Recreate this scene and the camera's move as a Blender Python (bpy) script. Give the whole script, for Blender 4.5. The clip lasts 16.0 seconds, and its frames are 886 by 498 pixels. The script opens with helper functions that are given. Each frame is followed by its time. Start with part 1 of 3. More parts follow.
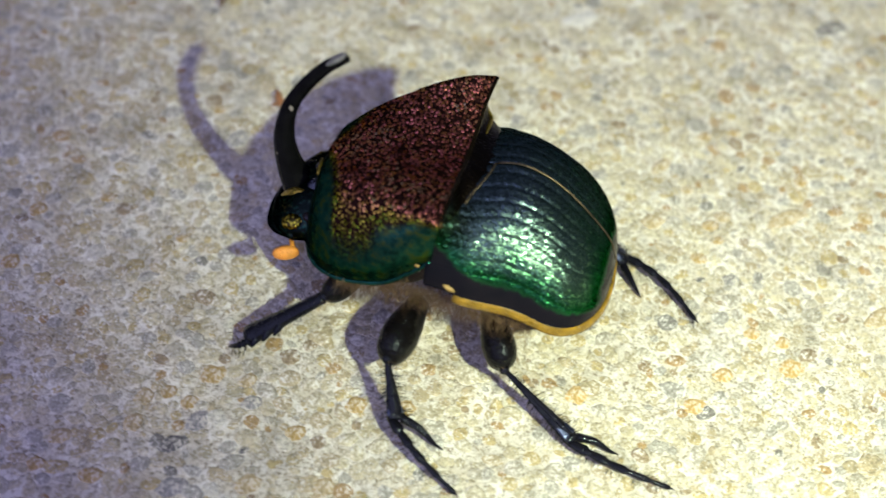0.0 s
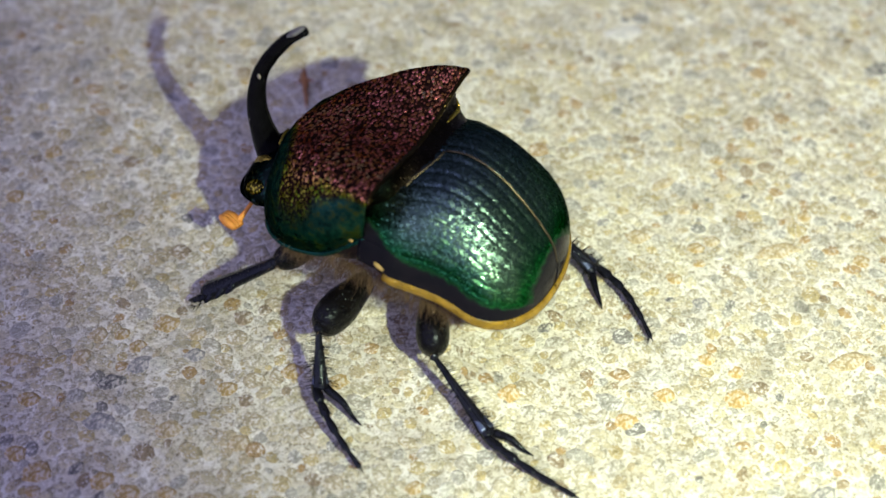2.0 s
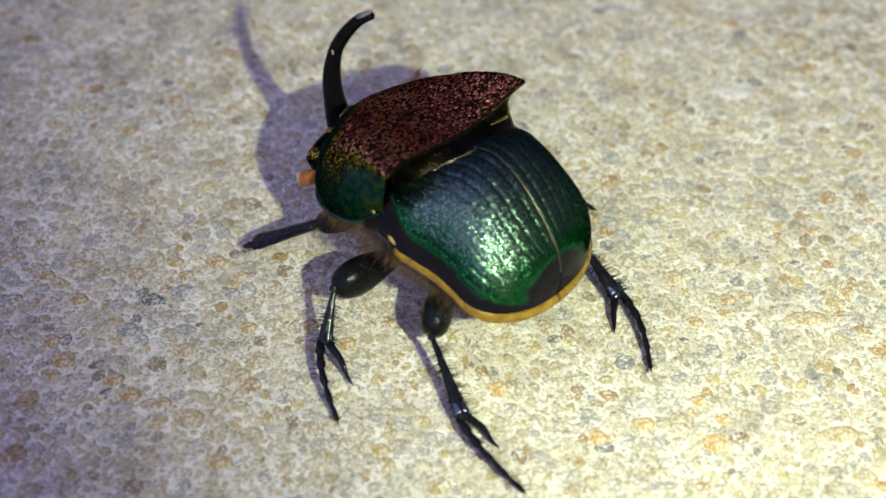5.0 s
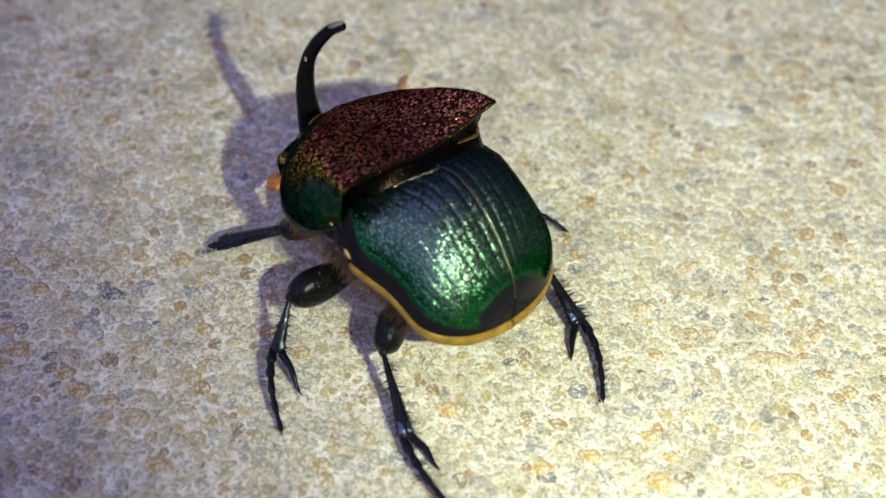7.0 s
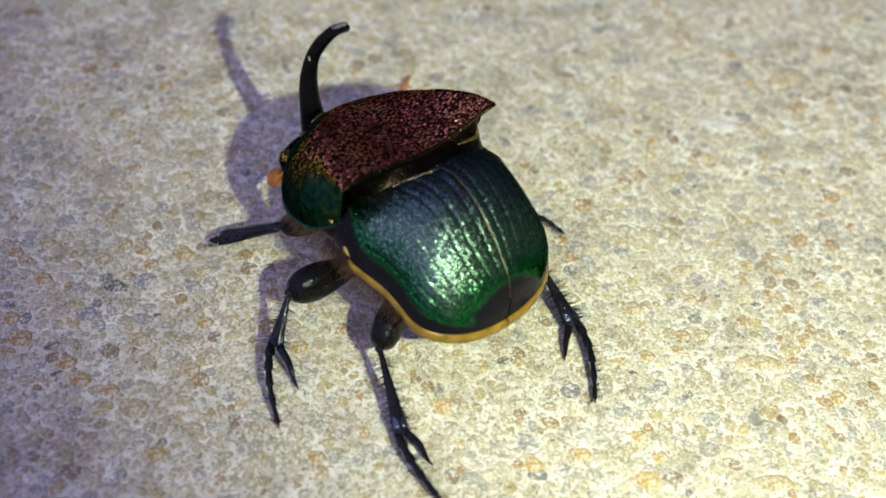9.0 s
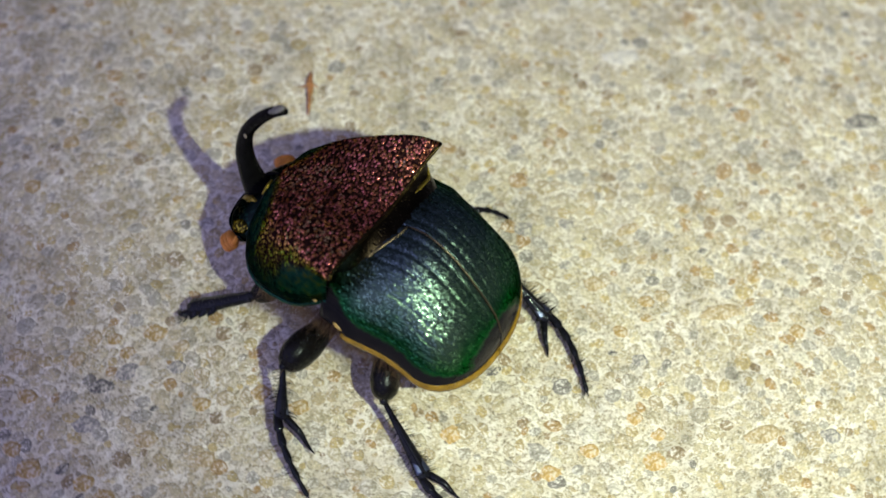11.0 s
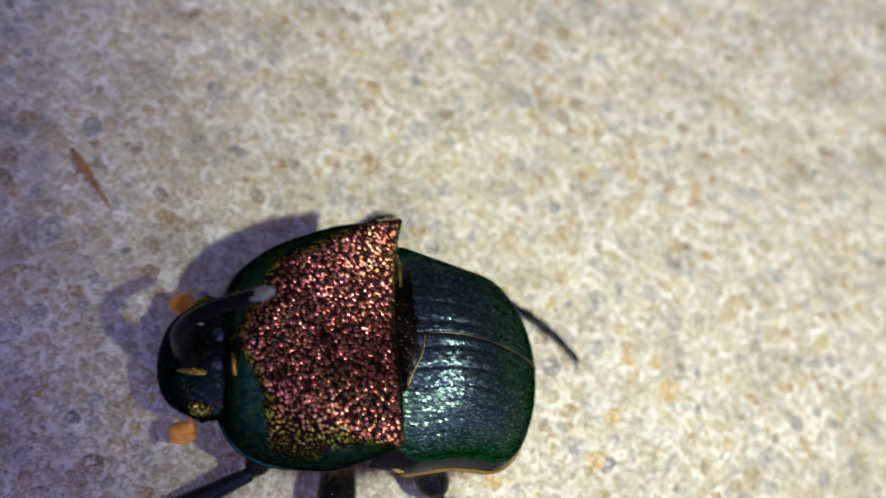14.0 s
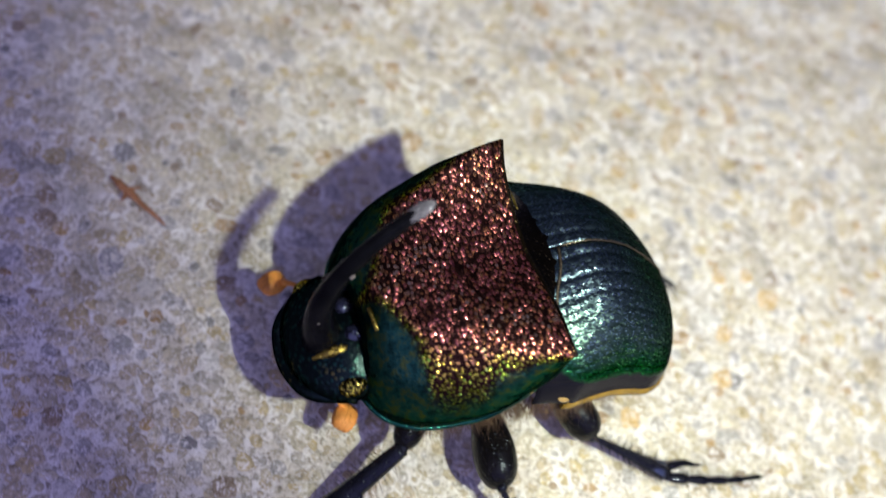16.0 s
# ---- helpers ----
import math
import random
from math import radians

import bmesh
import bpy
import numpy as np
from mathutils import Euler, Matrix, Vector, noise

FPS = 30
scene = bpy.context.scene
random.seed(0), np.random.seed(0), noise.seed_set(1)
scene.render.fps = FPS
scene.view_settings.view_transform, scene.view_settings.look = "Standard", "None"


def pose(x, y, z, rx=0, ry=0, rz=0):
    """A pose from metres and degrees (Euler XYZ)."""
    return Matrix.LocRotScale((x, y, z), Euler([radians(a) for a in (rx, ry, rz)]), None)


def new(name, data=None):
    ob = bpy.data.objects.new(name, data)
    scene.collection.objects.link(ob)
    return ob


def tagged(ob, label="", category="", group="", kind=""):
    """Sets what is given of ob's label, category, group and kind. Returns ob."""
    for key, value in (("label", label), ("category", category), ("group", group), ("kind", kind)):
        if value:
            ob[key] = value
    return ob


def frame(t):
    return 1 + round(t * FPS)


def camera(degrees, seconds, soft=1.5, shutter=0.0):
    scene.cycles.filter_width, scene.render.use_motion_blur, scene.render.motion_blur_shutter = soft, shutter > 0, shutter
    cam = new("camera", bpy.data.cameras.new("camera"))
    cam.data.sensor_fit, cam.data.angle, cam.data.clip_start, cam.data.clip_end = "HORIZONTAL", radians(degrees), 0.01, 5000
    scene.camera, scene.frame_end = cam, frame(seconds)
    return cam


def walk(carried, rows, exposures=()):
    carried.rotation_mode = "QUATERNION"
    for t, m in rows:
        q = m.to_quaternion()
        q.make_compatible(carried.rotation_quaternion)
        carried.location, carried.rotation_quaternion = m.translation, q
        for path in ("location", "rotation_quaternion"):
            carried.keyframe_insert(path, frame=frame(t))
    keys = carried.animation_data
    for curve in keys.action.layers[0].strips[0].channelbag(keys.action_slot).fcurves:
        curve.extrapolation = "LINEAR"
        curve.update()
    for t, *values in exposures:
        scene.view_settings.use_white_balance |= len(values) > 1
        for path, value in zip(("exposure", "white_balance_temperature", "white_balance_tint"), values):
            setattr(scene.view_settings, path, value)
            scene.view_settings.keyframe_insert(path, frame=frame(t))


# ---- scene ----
MM = 0.001

# the walk of the hand-held phone: seconds, place in metres, turn in degrees
PATH = [
    (0, pose(-0.03064, -0.02577, 0.05215, 42.434, -3.065, -36.969)),
    (0.5, pose(-0.02725, -0.02820, 0.05138, 42.266, -2.484, -33.882)),
    (1, pose(-0.02581, -0.02952, 0.05167, 41.745, -2.197, -31.168)),
    (1.5, pose(-0.02308, -0.03177, 0.05222, 42.189, -1.949, -28.443)),
    (2, pose(-0.02073, -0.03414, 0.05197, 43.120, -1.170, -25.308)),
    (2.5, pose(-0.01876, -0.03569, 0.05212, 43.573, -0.983, -22.980)),
    (3, pose(-0.01617, -0.03693, 0.05215, 43.728, -0.030, -20.095)),
    (3.5, pose(-0.01448, -0.03854, 0.05310, 43.802, -0.182, -16.832)),
    (3.7, pose(-0.01490, -0.03945, 0.05281, 44.326, -0.967, -15.745)),
    (5.8, pose(-0.00786, -0.04346, 0.05246, 45.574, -1.183, -6.862)),
    (6, pose(-0.00745, -0.04325, 0.05260, 45.381, -1.442, -6.670)),
    (6.5, pose(-0.00655, -0.04228, 0.05328, 45.023, -1.987, -5.727)),
    (7, pose(-0.00653, -0.04168, 0.05371, 44.452, -2.818, -4.984)),
    (7.5, pose(-0.00552, -0.04154, 0.05357, 44.089, -3.313, -4.148)),
    (8, pose(-0.00559, -0.04219, 0.05357, 44.096, -3.560, -3.779)),
    (8.5, pose(-0.00575, -0.04251, 0.05388, 44.236, -3.654, -3.751)),
    (9, pose(-0.00644, -0.04245, 0.05458, 44.323, -3.580, -4.110)),
    (9.5, pose(-0.00669, -0.04164, 0.05599, 44.258, -3.313, -5.668)),
    (9.7, pose(-0.00683, -0.04122, 0.05698, 43.504, -3.140, -6.683)),
    (11.8, pose(-0.01558, -0.01724, 0.06935, 27.373, -2.526, -29.608)),
    (12, pose(-0.01527, -0.01421, 0.06949, 26.224, -2.932, -32.575)),
    (12.5, pose(-0.01787, -0.00734, 0.06992, 21.279, -6.438, -39.867)),
    (13, pose(-0.02026, -0.00067, 0.07331, 21.434, -7.020, -44.838)),
    (13.5, pose(-0.02234, 0.00507, 0.06960, 20.233, -11.018, -50.089)),
    (14, pose(-0.02289, 0.00799, 0.06314, 21.188, -15.340, -54.469)),
    (14.5, pose(-0.02688, 0.00699, 0.06151, 25.228, -16.216, -60.155)),
    (15, pose(-0.02856, 0.00754, 0.06049, 26.596, -16.960, -64.158)),
    (15.5, pose(-0.03242, 0.01185, 0.05534, 28.797, -16.925, -66.566)),
    (16, pose(-0.03345, 0.01237, 0.05285, 32.178, -15.333, -69.740)),
]
cam = camera(34.94, 16.0, soft=1.5, shutter=0.55)
walk(cam, PATH, exposures=[(0, 0.0, 6500, 10), (9.7, 0.0, 6500, 10), (11.8, -0.37, 6600, 14), (12.6, -0.40, 6500, 15), (14, -0.45, 6050, 25), (15, -0.42, 5950, 26), (16, -0.28, 5850, 29)])
cam.data.dof.use_dof = True
cam.data.dof.aperture_fstop = 44.0

# ---- light: night, a phone's lamp beside its lens, a faint violet sky ----
world = bpy.data.worlds.new("night")
scene.world = world
world.use_nodes = True
sky = world.node_tree.nodes["Background"]
# a faint violet glow over one side of the horizon, dark on the other
_co = world.node_tree.nodes.new("ShaderNodeTexCoord")
_dot = world.node_tree.nodes.new("ShaderNodeVectorMath")
_dot.operation = "DOT_PRODUCT"
_dot.inputs[1].default_value = Vector((-0.85, -0.40, 0.45)).normalized()
_fall = world.node_tree.nodes.new("ShaderNodeValToRGB")
_fall.color_ramp.elements[0].position, _fall.color_ramp.elements[0].color = 0.60, (0.050, 0.053, 0.086, 1)
_fall.color_ramp.elements[1].position, _fall.color_ramp.elements[1].color = 1.0, (0.50, 0.47, 0.92, 1)
_half = world.node_tree.nodes.new("ShaderNodeMath")
_half.operation = "MULTIPLY_ADD"
_half.inputs[1].default_value, _half.inputs[2].default_value = 0.5, 0.5
for a, b in ((_co.outputs["Generated"], _dot.inputs[0]), (_dot.outputs["Value"], _half.inputs[0]), (_half.outputs[0], _fall.inputs[0]), (_fall.outputs[0], sky.inputs["Color"])):
    world.node_tree.links.new(a, b)
sky.inputs["Strength"].default_value = 1.62
LAMP_SIDE, LAMP_UP, LAMP_BACK, LAMP_POWER = 0.0240, -0.0023, 0.0030, 8050.0
LAMP_TURN = (6.0, -6.0, 0.0)


# ---- materials ----
class Mat:
    """A node material with a Principled shader and short names for its nodes; texture space is in millimetres."""

    def __init__(self, name, rough=0.5, metal=0.0, spec=0.5):
        self.mat = bpy.data.materials.new(name)
        self.mat.use_nodes = True
        self.nt = self.mat.node_tree
        self.sh = self.nt.nodes["Principled BSDF"]
        self.sh.inputs["Roughness"].default_value = rough
        self.sh.inputs["Metallic"].default_value = metal
        self.sh.inputs["Specular IOR Level"].default_value = spec
        co = self.node("ShaderNodeTexCoord")
        sc = self.node("ShaderNodeVectorMath", operation="SCALE")
        sc.inputs["Scale"].default_value = 1000.0
        self.link(co.outputs["Object"], sc.inputs[0])
        self.co = sc.outputs[0]

    def node(self, kind, **props):
        n = self.nt.nodes.new(kind)
        for k, v in props.items():
            setattr(n, k, v)
        return n

    def link(self, a, b):
        self.nt.links.new(a, b)

    def noise(self, scale, detail=4.0, rough=0.55, stretch=None):
        n = self.node("ShaderNodeTexNoise")
        n.inputs["Scale"].default_value = scale
        n.inputs["Detail"].default_value = detail
        n.inputs["Roughness"].default_value = rough
        src = self.co
        if stretch:
            m = self.node("ShaderNodeVectorMath", operation="MULTIPLY")
            m.inputs[1].default_value = stretch
            self.link(src, m.inputs[0])
            src = m.outputs[0]
        self.link(src, n.inputs["Vector"])
        return n.outputs["Fac"]

    def voronoi(self, scale, feature="F1", out="Distance", stretch=None):
        n = self.node("ShaderNodeTexVoronoi", feature=feature)
        n.inputs["Scale"].default_value = scale
        src = self.co
        if stretch:
            m = self.node("ShaderNodeVectorMath", operation="MULTIPLY")
            m.inputs[1].default_value = stretch
            self.link(src, m.inputs[0])
            src = m.outputs[0]
        self.link(src, n.inputs["Vector"])
        return n.outputs[out]

    def ramp(self, fac, stops, mode="LINEAR"):
        n = self.node("ShaderNodeValToRGB")
        n.color_ramp.interpolation = mode
        el = n.color_ramp.elements
        while len(el) < len(stops):
            el.new(0.5)
        for e, (p, c) in zip(el, stops):
            e.position = p
            e.color = (*c, 1) if len(c) == 3 else c
        self.link(fac, n.inputs["Fac"])
        return n.outputs["Color"]

    def mix(self, fac, a, b, blend="MIX"):
        n = self.node("ShaderNodeMix", data_type="RGBA", blend_type=blend)
        for sock, v in ((n.inputs[0], fac), (n.inputs[6], a), (n.inputs[7], b)):
            if isinstance(v, bpy.types.NodeSocket):
                self.link(v, sock)
            else:
                sock.default_value = v if isinstance(v, float) else (*v, 1)
        return n.outputs[2]

    def math(self, op, a, b=0.0):
        n = self.node("ShaderNodeMath", operation=op)
        for sock, v in ((n.inputs[0], a), (n.inputs[1], b)):
            if isinstance(v, bpy.types.NodeSocket):
                self.link(v, sock)
            else:
                sock.default_value = v
        return n.outputs[0]

    def dome(self, dist, reach):
        """A round knob over each cell's point."""
        q = self.math("MULTIPLY", dist, 1.0 / reach)
        return self.math("MAXIMUM", self.math("SUBTRACT", 1.0, self.math("MULTIPLY", q, q)), 0.0)

    def facets(self, scale, tilt, stretch=(1.0, 1.0, 1.0)):
        """The surface's normal, tipped at random from granule to granule."""
        col = self.voronoi(scale, out="Color", stretch=stretch)
        off = self.node("ShaderNodeVectorMath", operation="MULTIPLY_ADD")
        off.inputs[1].default_value, off.inputs[2].default_value = (2 * tilt,) * 3, (-tilt,) * 3
        self.link(col, off.inputs[0])
        add = self.node("ShaderNodeVectorMath", operation="ADD")
        self.link(self.node("ShaderNodeNewGeometry").outputs["Normal"], add.inputs[0])
        self.link(off.outputs[0], add.inputs[1])
        unit = self.node("ShaderNodeVectorMath", operation="NORMALIZE")
        self.link(add.outputs[0], unit.inputs[0])
        return unit.outputs[0]

    def attr(self, name):
        return self.node("ShaderNodeAttribute", attribute_name=name).outputs["Fac"]

    def colour(self, c):
        if isinstance(c, bpy.types.NodeSocket):
            self.link(c, self.sh.inputs["Base Color"])
        else:
            self.sh.inputs["Base Color"].default_value = (*c, 1)
        return self

    def rough(self, r):
        self.link(r, self.sh.inputs["Roughness"])
        return self

    def bump(self, *layers, last=None):
        """Layers of (height, millimetres), laid over a normal."""
        for h, mm in layers:
            n = self.node("ShaderNodeBump")
            n.inputs["Distance"].default_value = mm * MM
            self.link(h, n.inputs["Height"])
            if last:
                self.link(last, n.inputs["Normal"])
            last = n.outputs["Normal"]
        self.link(last, self.sh.inputs["Normal"])
        return self


# soft stains that run over cement and grains alike
STAIN = [(0.34, (0.70, 0.69, 0.66)), (0.47, (0.97, 0.96, 0.93)), (0.60, (1.08, 1.08, 1.04))]


def concrete():
    m = Mat("cement", rough=0.85, spec=0.3)
    fine = m.ramp(m.noise(4.2, 7, 0.78), [(0.36, (0.20, 0.18, 0.145)), (0.43, (0.47, 0.43, 0.33)), (0.48, (0.71, 0.68, 0.58)), (0.53, (0.86, 0.845, 0.79))])
    broad = m.ramp(m.noise(0.30, 5, 0.65), STAIN)
    tone = m.ramp(m.noise(0.75, 3, 0.5), [(0.35, (0.80, 0.77, 0.68)), (0.58, (1.0, 1.0, 1.0))])
    m.colour(m.mix(1.0, m.mix(1.0, fine, broad, "MULTIPLY"), tone, "MULTIPLY"))
    m.bump((m.noise(1.7, 5, 0.6), 0.12), (m.noise(4.2, 7, 0.78), 0.11))
    return m.mat


GRAIN = [(0, (0.52, 0.47, 0.33)), (0.16, (0.46, 0.43, 0.35)), (0.28, (0.56, 0.51, 0.37)), (0.42, (0.49, 0.42, 0.28)), (0.54, (0.41, 0.395, 0.35)),
         (0.64, (0.60, 0.55, 0.39)), (0.75, (0.52, 0.43, 0.23)), (0.84, (0.46, 0.395, 0.25)), (0.90, (0.42, 0.29, 0.14)), (0.94, (0.33, 0.26, 0.17)), (0.965, (0.26, 0.25, 0.23)), (0.98, (0.65, 0.63, 0.54))]


def grain(name, joined):
    m = Mat(name, rough=0.7, spec=0.25)
    pick = m.node("ShaderNodeNewGeometry").outputs["Random Per Island"] if joined else m.node("ShaderNodeObjectInfo").outputs["Random"]
    base = m.ramp(pick, GRAIN, "CONSTANT")
    spots = m.ramp(m.noise(5.0, 6, 0.8), [(0.36, (0.50, 0.48, 0.44)), (0.47, (0.92, 0.92, 0.91)), (0.60, (1.22, 1.22, 1.20))])
    col = m.mix(1.0, base, spots, "MULTIPLY")
    crust = m.ramp(m.noise(5.5, 7, 0.8), [(0.535, (0, 0, 0)), (0.575, (0.97, 0.97, 0.97))])
    col = m.mix(crust, col, (0.83, 0.815, 0.76))
    m.colour(m.mix(1.0, col, m.ramp(m.noise(0.30, 5, 0.65), STAIN), "MULTIPLY") if joined else col)
    m.bump((m.noise(6.0, 6, 0.75), 0.09))
    return m.mat


def stone(name, rgb):
    m = Mat(name, rough=0.8, spec=0.2)
    dark = tuple(c * 0.55 for c in rgb)
    light = tuple(min(0.9, c * 1.25 + 0.03) for c in rgb)
    col = m.ramp(m.noise(2.6, 6, 0.7), [(0.3, dark), (0.5, rgb), (0.7, light)])
    crust = m.ramp(m.noise(5.5, 7, 0.8), [(0.49, (0, 0, 0)), (0.58, (0.85, 0.85, 0.85))])
    m.colour(m.mix(crust, col, (0.74, 0.70, 0.59)))
    m.bump((m.noise(5.0, 5, 0.7), 0.08))
    return m.mat


def shell_pronotum():
    m = Mat("copper_shell", rough=0.2, metal=1.0)
    m.sh.inputs["Specular Tint"].default_value = (0.04, 0.02, 0.02, 1)
    wide = (1.0, 0.72, 1.0)
    band = m.attr("band")
    wob = m.math("MULTIPLY", m.math("ADD", band, m.math("MULTIPLY", m.math("SUBTRACT", m.noise(0.9, 3), 0.5), 0.24)), 0.5)
    tops = m.ramp(wob, [(0.0, (0.97, 0.25, 0.19)), (0.48, (0.97, 0.29, 0.17)), (0.53, (0.90, 0.42, 0.12)),
                        (0.58, (0.42, 0.34, 0.035)), (0.66, (0.19, 0.21, 0.03)), (0.74, (0.014, 0.08, 0.045)), (0.85, (0.016, 0.11, 0.075))])
    cell, pick = m.voronoi(7.0, stretch=wide), m.voronoi(7.0, out="Color", stretch=wide)
    # granules stand on a nearly black ground
    hue = m.ramp(m.math("ADD", m.math("MULTIPLY", m.noise(0.5, 3), 0.6), m.math("MULTIPLY", pick, 0.4)), [(0.38, (0.7, 0.75, 0.95)), (0.52, (0.9, 1.0, 0.9)), (0.60, (1.05, 1.5, 0.7)), (0.68, (1.15, 2.4, 2.3))])
    patchy = m.ramp(m.noise(1.3, 3, 0.6), [(0.36, (0.5, 0.5, 0.5)), (0.54, (1.25, 1.25, 1.25))])
    warm = m.mix(1.0, m.mix(1.0, tops, hue, "MULTIPLY"), patchy, "MULTIPLY")
    smooth = m.ramp(wob, [(0.63, (0, 0, 0)), (0.74, (1, 1, 1))])
    bead = m.ramp(cell, [(0.30, (1, 1, 1)), (0.53, (0, 0, 0))])
    grains = m.mix(bead, (0.022, 0.009, 0.008), warm)
    # the sides are smooth and green
    green = m.ramp(m.noise(2.2, 5, 0.7), [(0.36, (0.010, 0.036, 0.025)), (0.49, (0.018, 0.088, 0.062)), (0.60, (0.075, 0.110, 0.030))])
    m.colour(m.mix(smooth, grains, green))
    worn = m.math("SUBTRACT", 1.0, m.math("MULTIPLY", smooth, 0.72))
    tip = m.node("ShaderNodeMix", data_type="VECTOR")
    m.link(smooth, tip.inputs[0])
    m.link(m.facets(7.0, 0.32, wide), tip.inputs[4])
    m.link(m.node("ShaderNodeNewGeometry").outputs["Normal"], tip.inputs[5])
    m.bump((m.math("MULTIPLY", m.dome(cell, 0.55), worn), 0.016), (m.noise(1.1, 4, 0.65), 0.05), last=tip.outputs[1])
    m.rough(m.mix(smooth, m.mix(bead, (0.55, 0.55, 0.55), m.ramp(m.noise(2.0, 3), [(0.3, (0.16, 0.16, 0.16)), (0.7, (0.22, 0.22, 0.22))])), (0.36, 0.36, 0.36)))
    return m.mat


def shell_elytra():
    m = Mat("green_shell", metal=1.0, spec=0.06)
    m.sh.inputs["Specular Tint"].default_value = (0.02, 0.02, 0.03, 1)
    band = m.attr("band")
    stretch = (0.62, 1.15, 1.1)
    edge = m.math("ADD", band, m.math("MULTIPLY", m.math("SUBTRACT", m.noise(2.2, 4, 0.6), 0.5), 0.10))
    # pale teal on the back, purer green towards the rim
    tint = m.ramp(m.math("ADD", band, m.math("MULTIPLY", m.math("SUBTRACT", m.noise(0.55, 3, 0.5), 0.5), 0.36)),
                  [(0.25, (0.048, 0.074, 0.082)), (0.56, (0.057, 0.102, 0.074)), (0.74, (0.008, 0.060, 0.020))])
    cell = m.voronoi(11.0, stretch=stretch)
    # scattered shining granules on a softer sheen
    chosen = m.ramp(m.voronoi(11.0, out="Color", stretch=stretch), [(0.20, (0, 0, 0)), (0.30, (1, 1, 1))])
    knob = m.math("MULTIPLY", m.dome(cell, 0.42), chosen)
    top = m.ramp(knob, [(0.05, (0, 0, 0)), (0.3, (1, 1, 1))])
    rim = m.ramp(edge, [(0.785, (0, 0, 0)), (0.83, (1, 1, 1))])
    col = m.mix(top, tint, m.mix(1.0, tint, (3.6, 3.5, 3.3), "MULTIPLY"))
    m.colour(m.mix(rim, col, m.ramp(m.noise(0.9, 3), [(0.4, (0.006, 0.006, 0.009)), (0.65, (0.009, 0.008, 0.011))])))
    flat = m.math("SUBTRACT", 1.0, rim)
    m.link(flat, m.sh.inputs["Metallic"])
    tip = m.node("ShaderNodeMix", data_type="VECTOR")
    m.link(rim, tip.inputs[0])
    m.link(m.facets(11.0, 0.20, stretch), tip.inputs[4])
    m.link(m.node("ShaderNodeNewGeometry").outputs["Normal"], tip.inputs[5])
    m.bump((m.math("MULTIPLY", knob, flat), 0.003), (m.math("MULTIPLY", m.noise(1.6, 3), flat), 0.006), (m.noise(5.0, 3), 0.004), last=tip.outputs[1])
    m.rough(m.mix(top, m.mix(rim, (0.37, 0.37, 0.37), (0.26, 0.26, 0.26)), (0.12, 0.12, 0.12)))
    return m.mat


def chitin(name, rgb=(0.012, 0.012, 0.016), rough=0.22, relief=0.03, metal=0.0, spec=0.28):
    m = Mat(name, rough=rough, spec=spec, metal=metal)
    m.colour(m.ramp(m.noise(1.2, 4), [(0.3, tuple(c * 0.6 for c in rgb)), (0.7, tuple(c * 1.5 for c in rgb))]))
    m.bump((m.ramp(m.voronoi(5.0), [(0.0, (0, 0, 0)), (0.4, (1, 1, 1))]), relief), (m.noise(3.0, 4), relief))
    m.sh.inputs["Specular Tint"].default_value = (0.75, 0.88, 1.0, 1) if metal == 0 else (1, 1, 1, 1)
    return m.mat


def gold_granules():
    m = Mat("gold_granules", rough=0.16, metal=1.0)
    m.sh.inputs["Specular Tint"].default_value = (0.3, 0.26, 0.1, 1)
    long = (1.3, 0.75, 1.0)
    cell = m.voronoi(7.0, stretch=long)
    m.colour(m.mix(m.ramp(cell, [(0.34, (1, 1, 1)), (0.58, (0, 0, 0))]), (0.05, 0.04, 0.01), (0.48, 0.40, 0.06)))
    m.bump((m.dome(cell, 0.55), 0.03), last=m.facets(7.0, 0.25, long))
    return m.mat


def shell_head():
    m = Mat("bronze_head", rough=0.3, metal=1.0)
    m.sh.inputs["Specular Tint"].default_value = (0.2, 0.2, 0.16, 1)
    tops = m.ramp(m.noise(0.9, 3), [(0.40, (0.014, 0.030, 0.024)), (0.56, (0.016, 0.060, 0.042)), (0.68, (0.10, 0.09, 0.03))])
    cell = m.voronoi(4.4)
    m.colour(m.mix(m.ramp(cell, [(0.20, (1, 1, 1)), (0.50, (0, 0, 0))]), (0.011, 0.019, 0.017), tops))
    m.bump((m.dome(cell, 0.5), 0.012), (m.noise(1.2, 3), 0.08))
    return m.mat


CEMENT = concrete()
GRAIN_ONE, GRAIN_MANY = grain("sand_grain", False), grain("sand_grains", True)
COPPER, GREEN, HEAD, GOLD = shell_pronotum(), shell_elytra(), shell_head(), gold_granules()
BLACK = chitin("black_chitin", (0.005, 0.005, 0.007), 0.14, 0.03, spec=0.22)
HORN = chitin("horn_chitin", (0.004, 0.004, 0.0045), 0.2, 0.012, spec=0.035)
# bluish metal colour stands in for sky reflected on the shin facets
BLUE_SHEEN = chitin("painted_blue_sheen", (0.09, 0.11, 0.18), 0.36, 0.02, 1.0)
THIGH = chitin("thigh_chitin", (0.0035, 0.003, 0.0028), 0.27, 0.05, spec=0.16)
BELLY = chitin("belly_chitin", (0.040, 0.024, 0.013), 0.6, 0.08)
YELLOW = chitin("amber_margin", (0.20, 0.118, 0.011), 0.26, 0.05)
SUTURE = chitin("suture_chitin", (0.10, 0.08, 0.05), 0.45, 0.01, 1.0)
AMBER = chitin("antenna_club", (0.55, 0.22, 0.035), 0.5, 0.03)
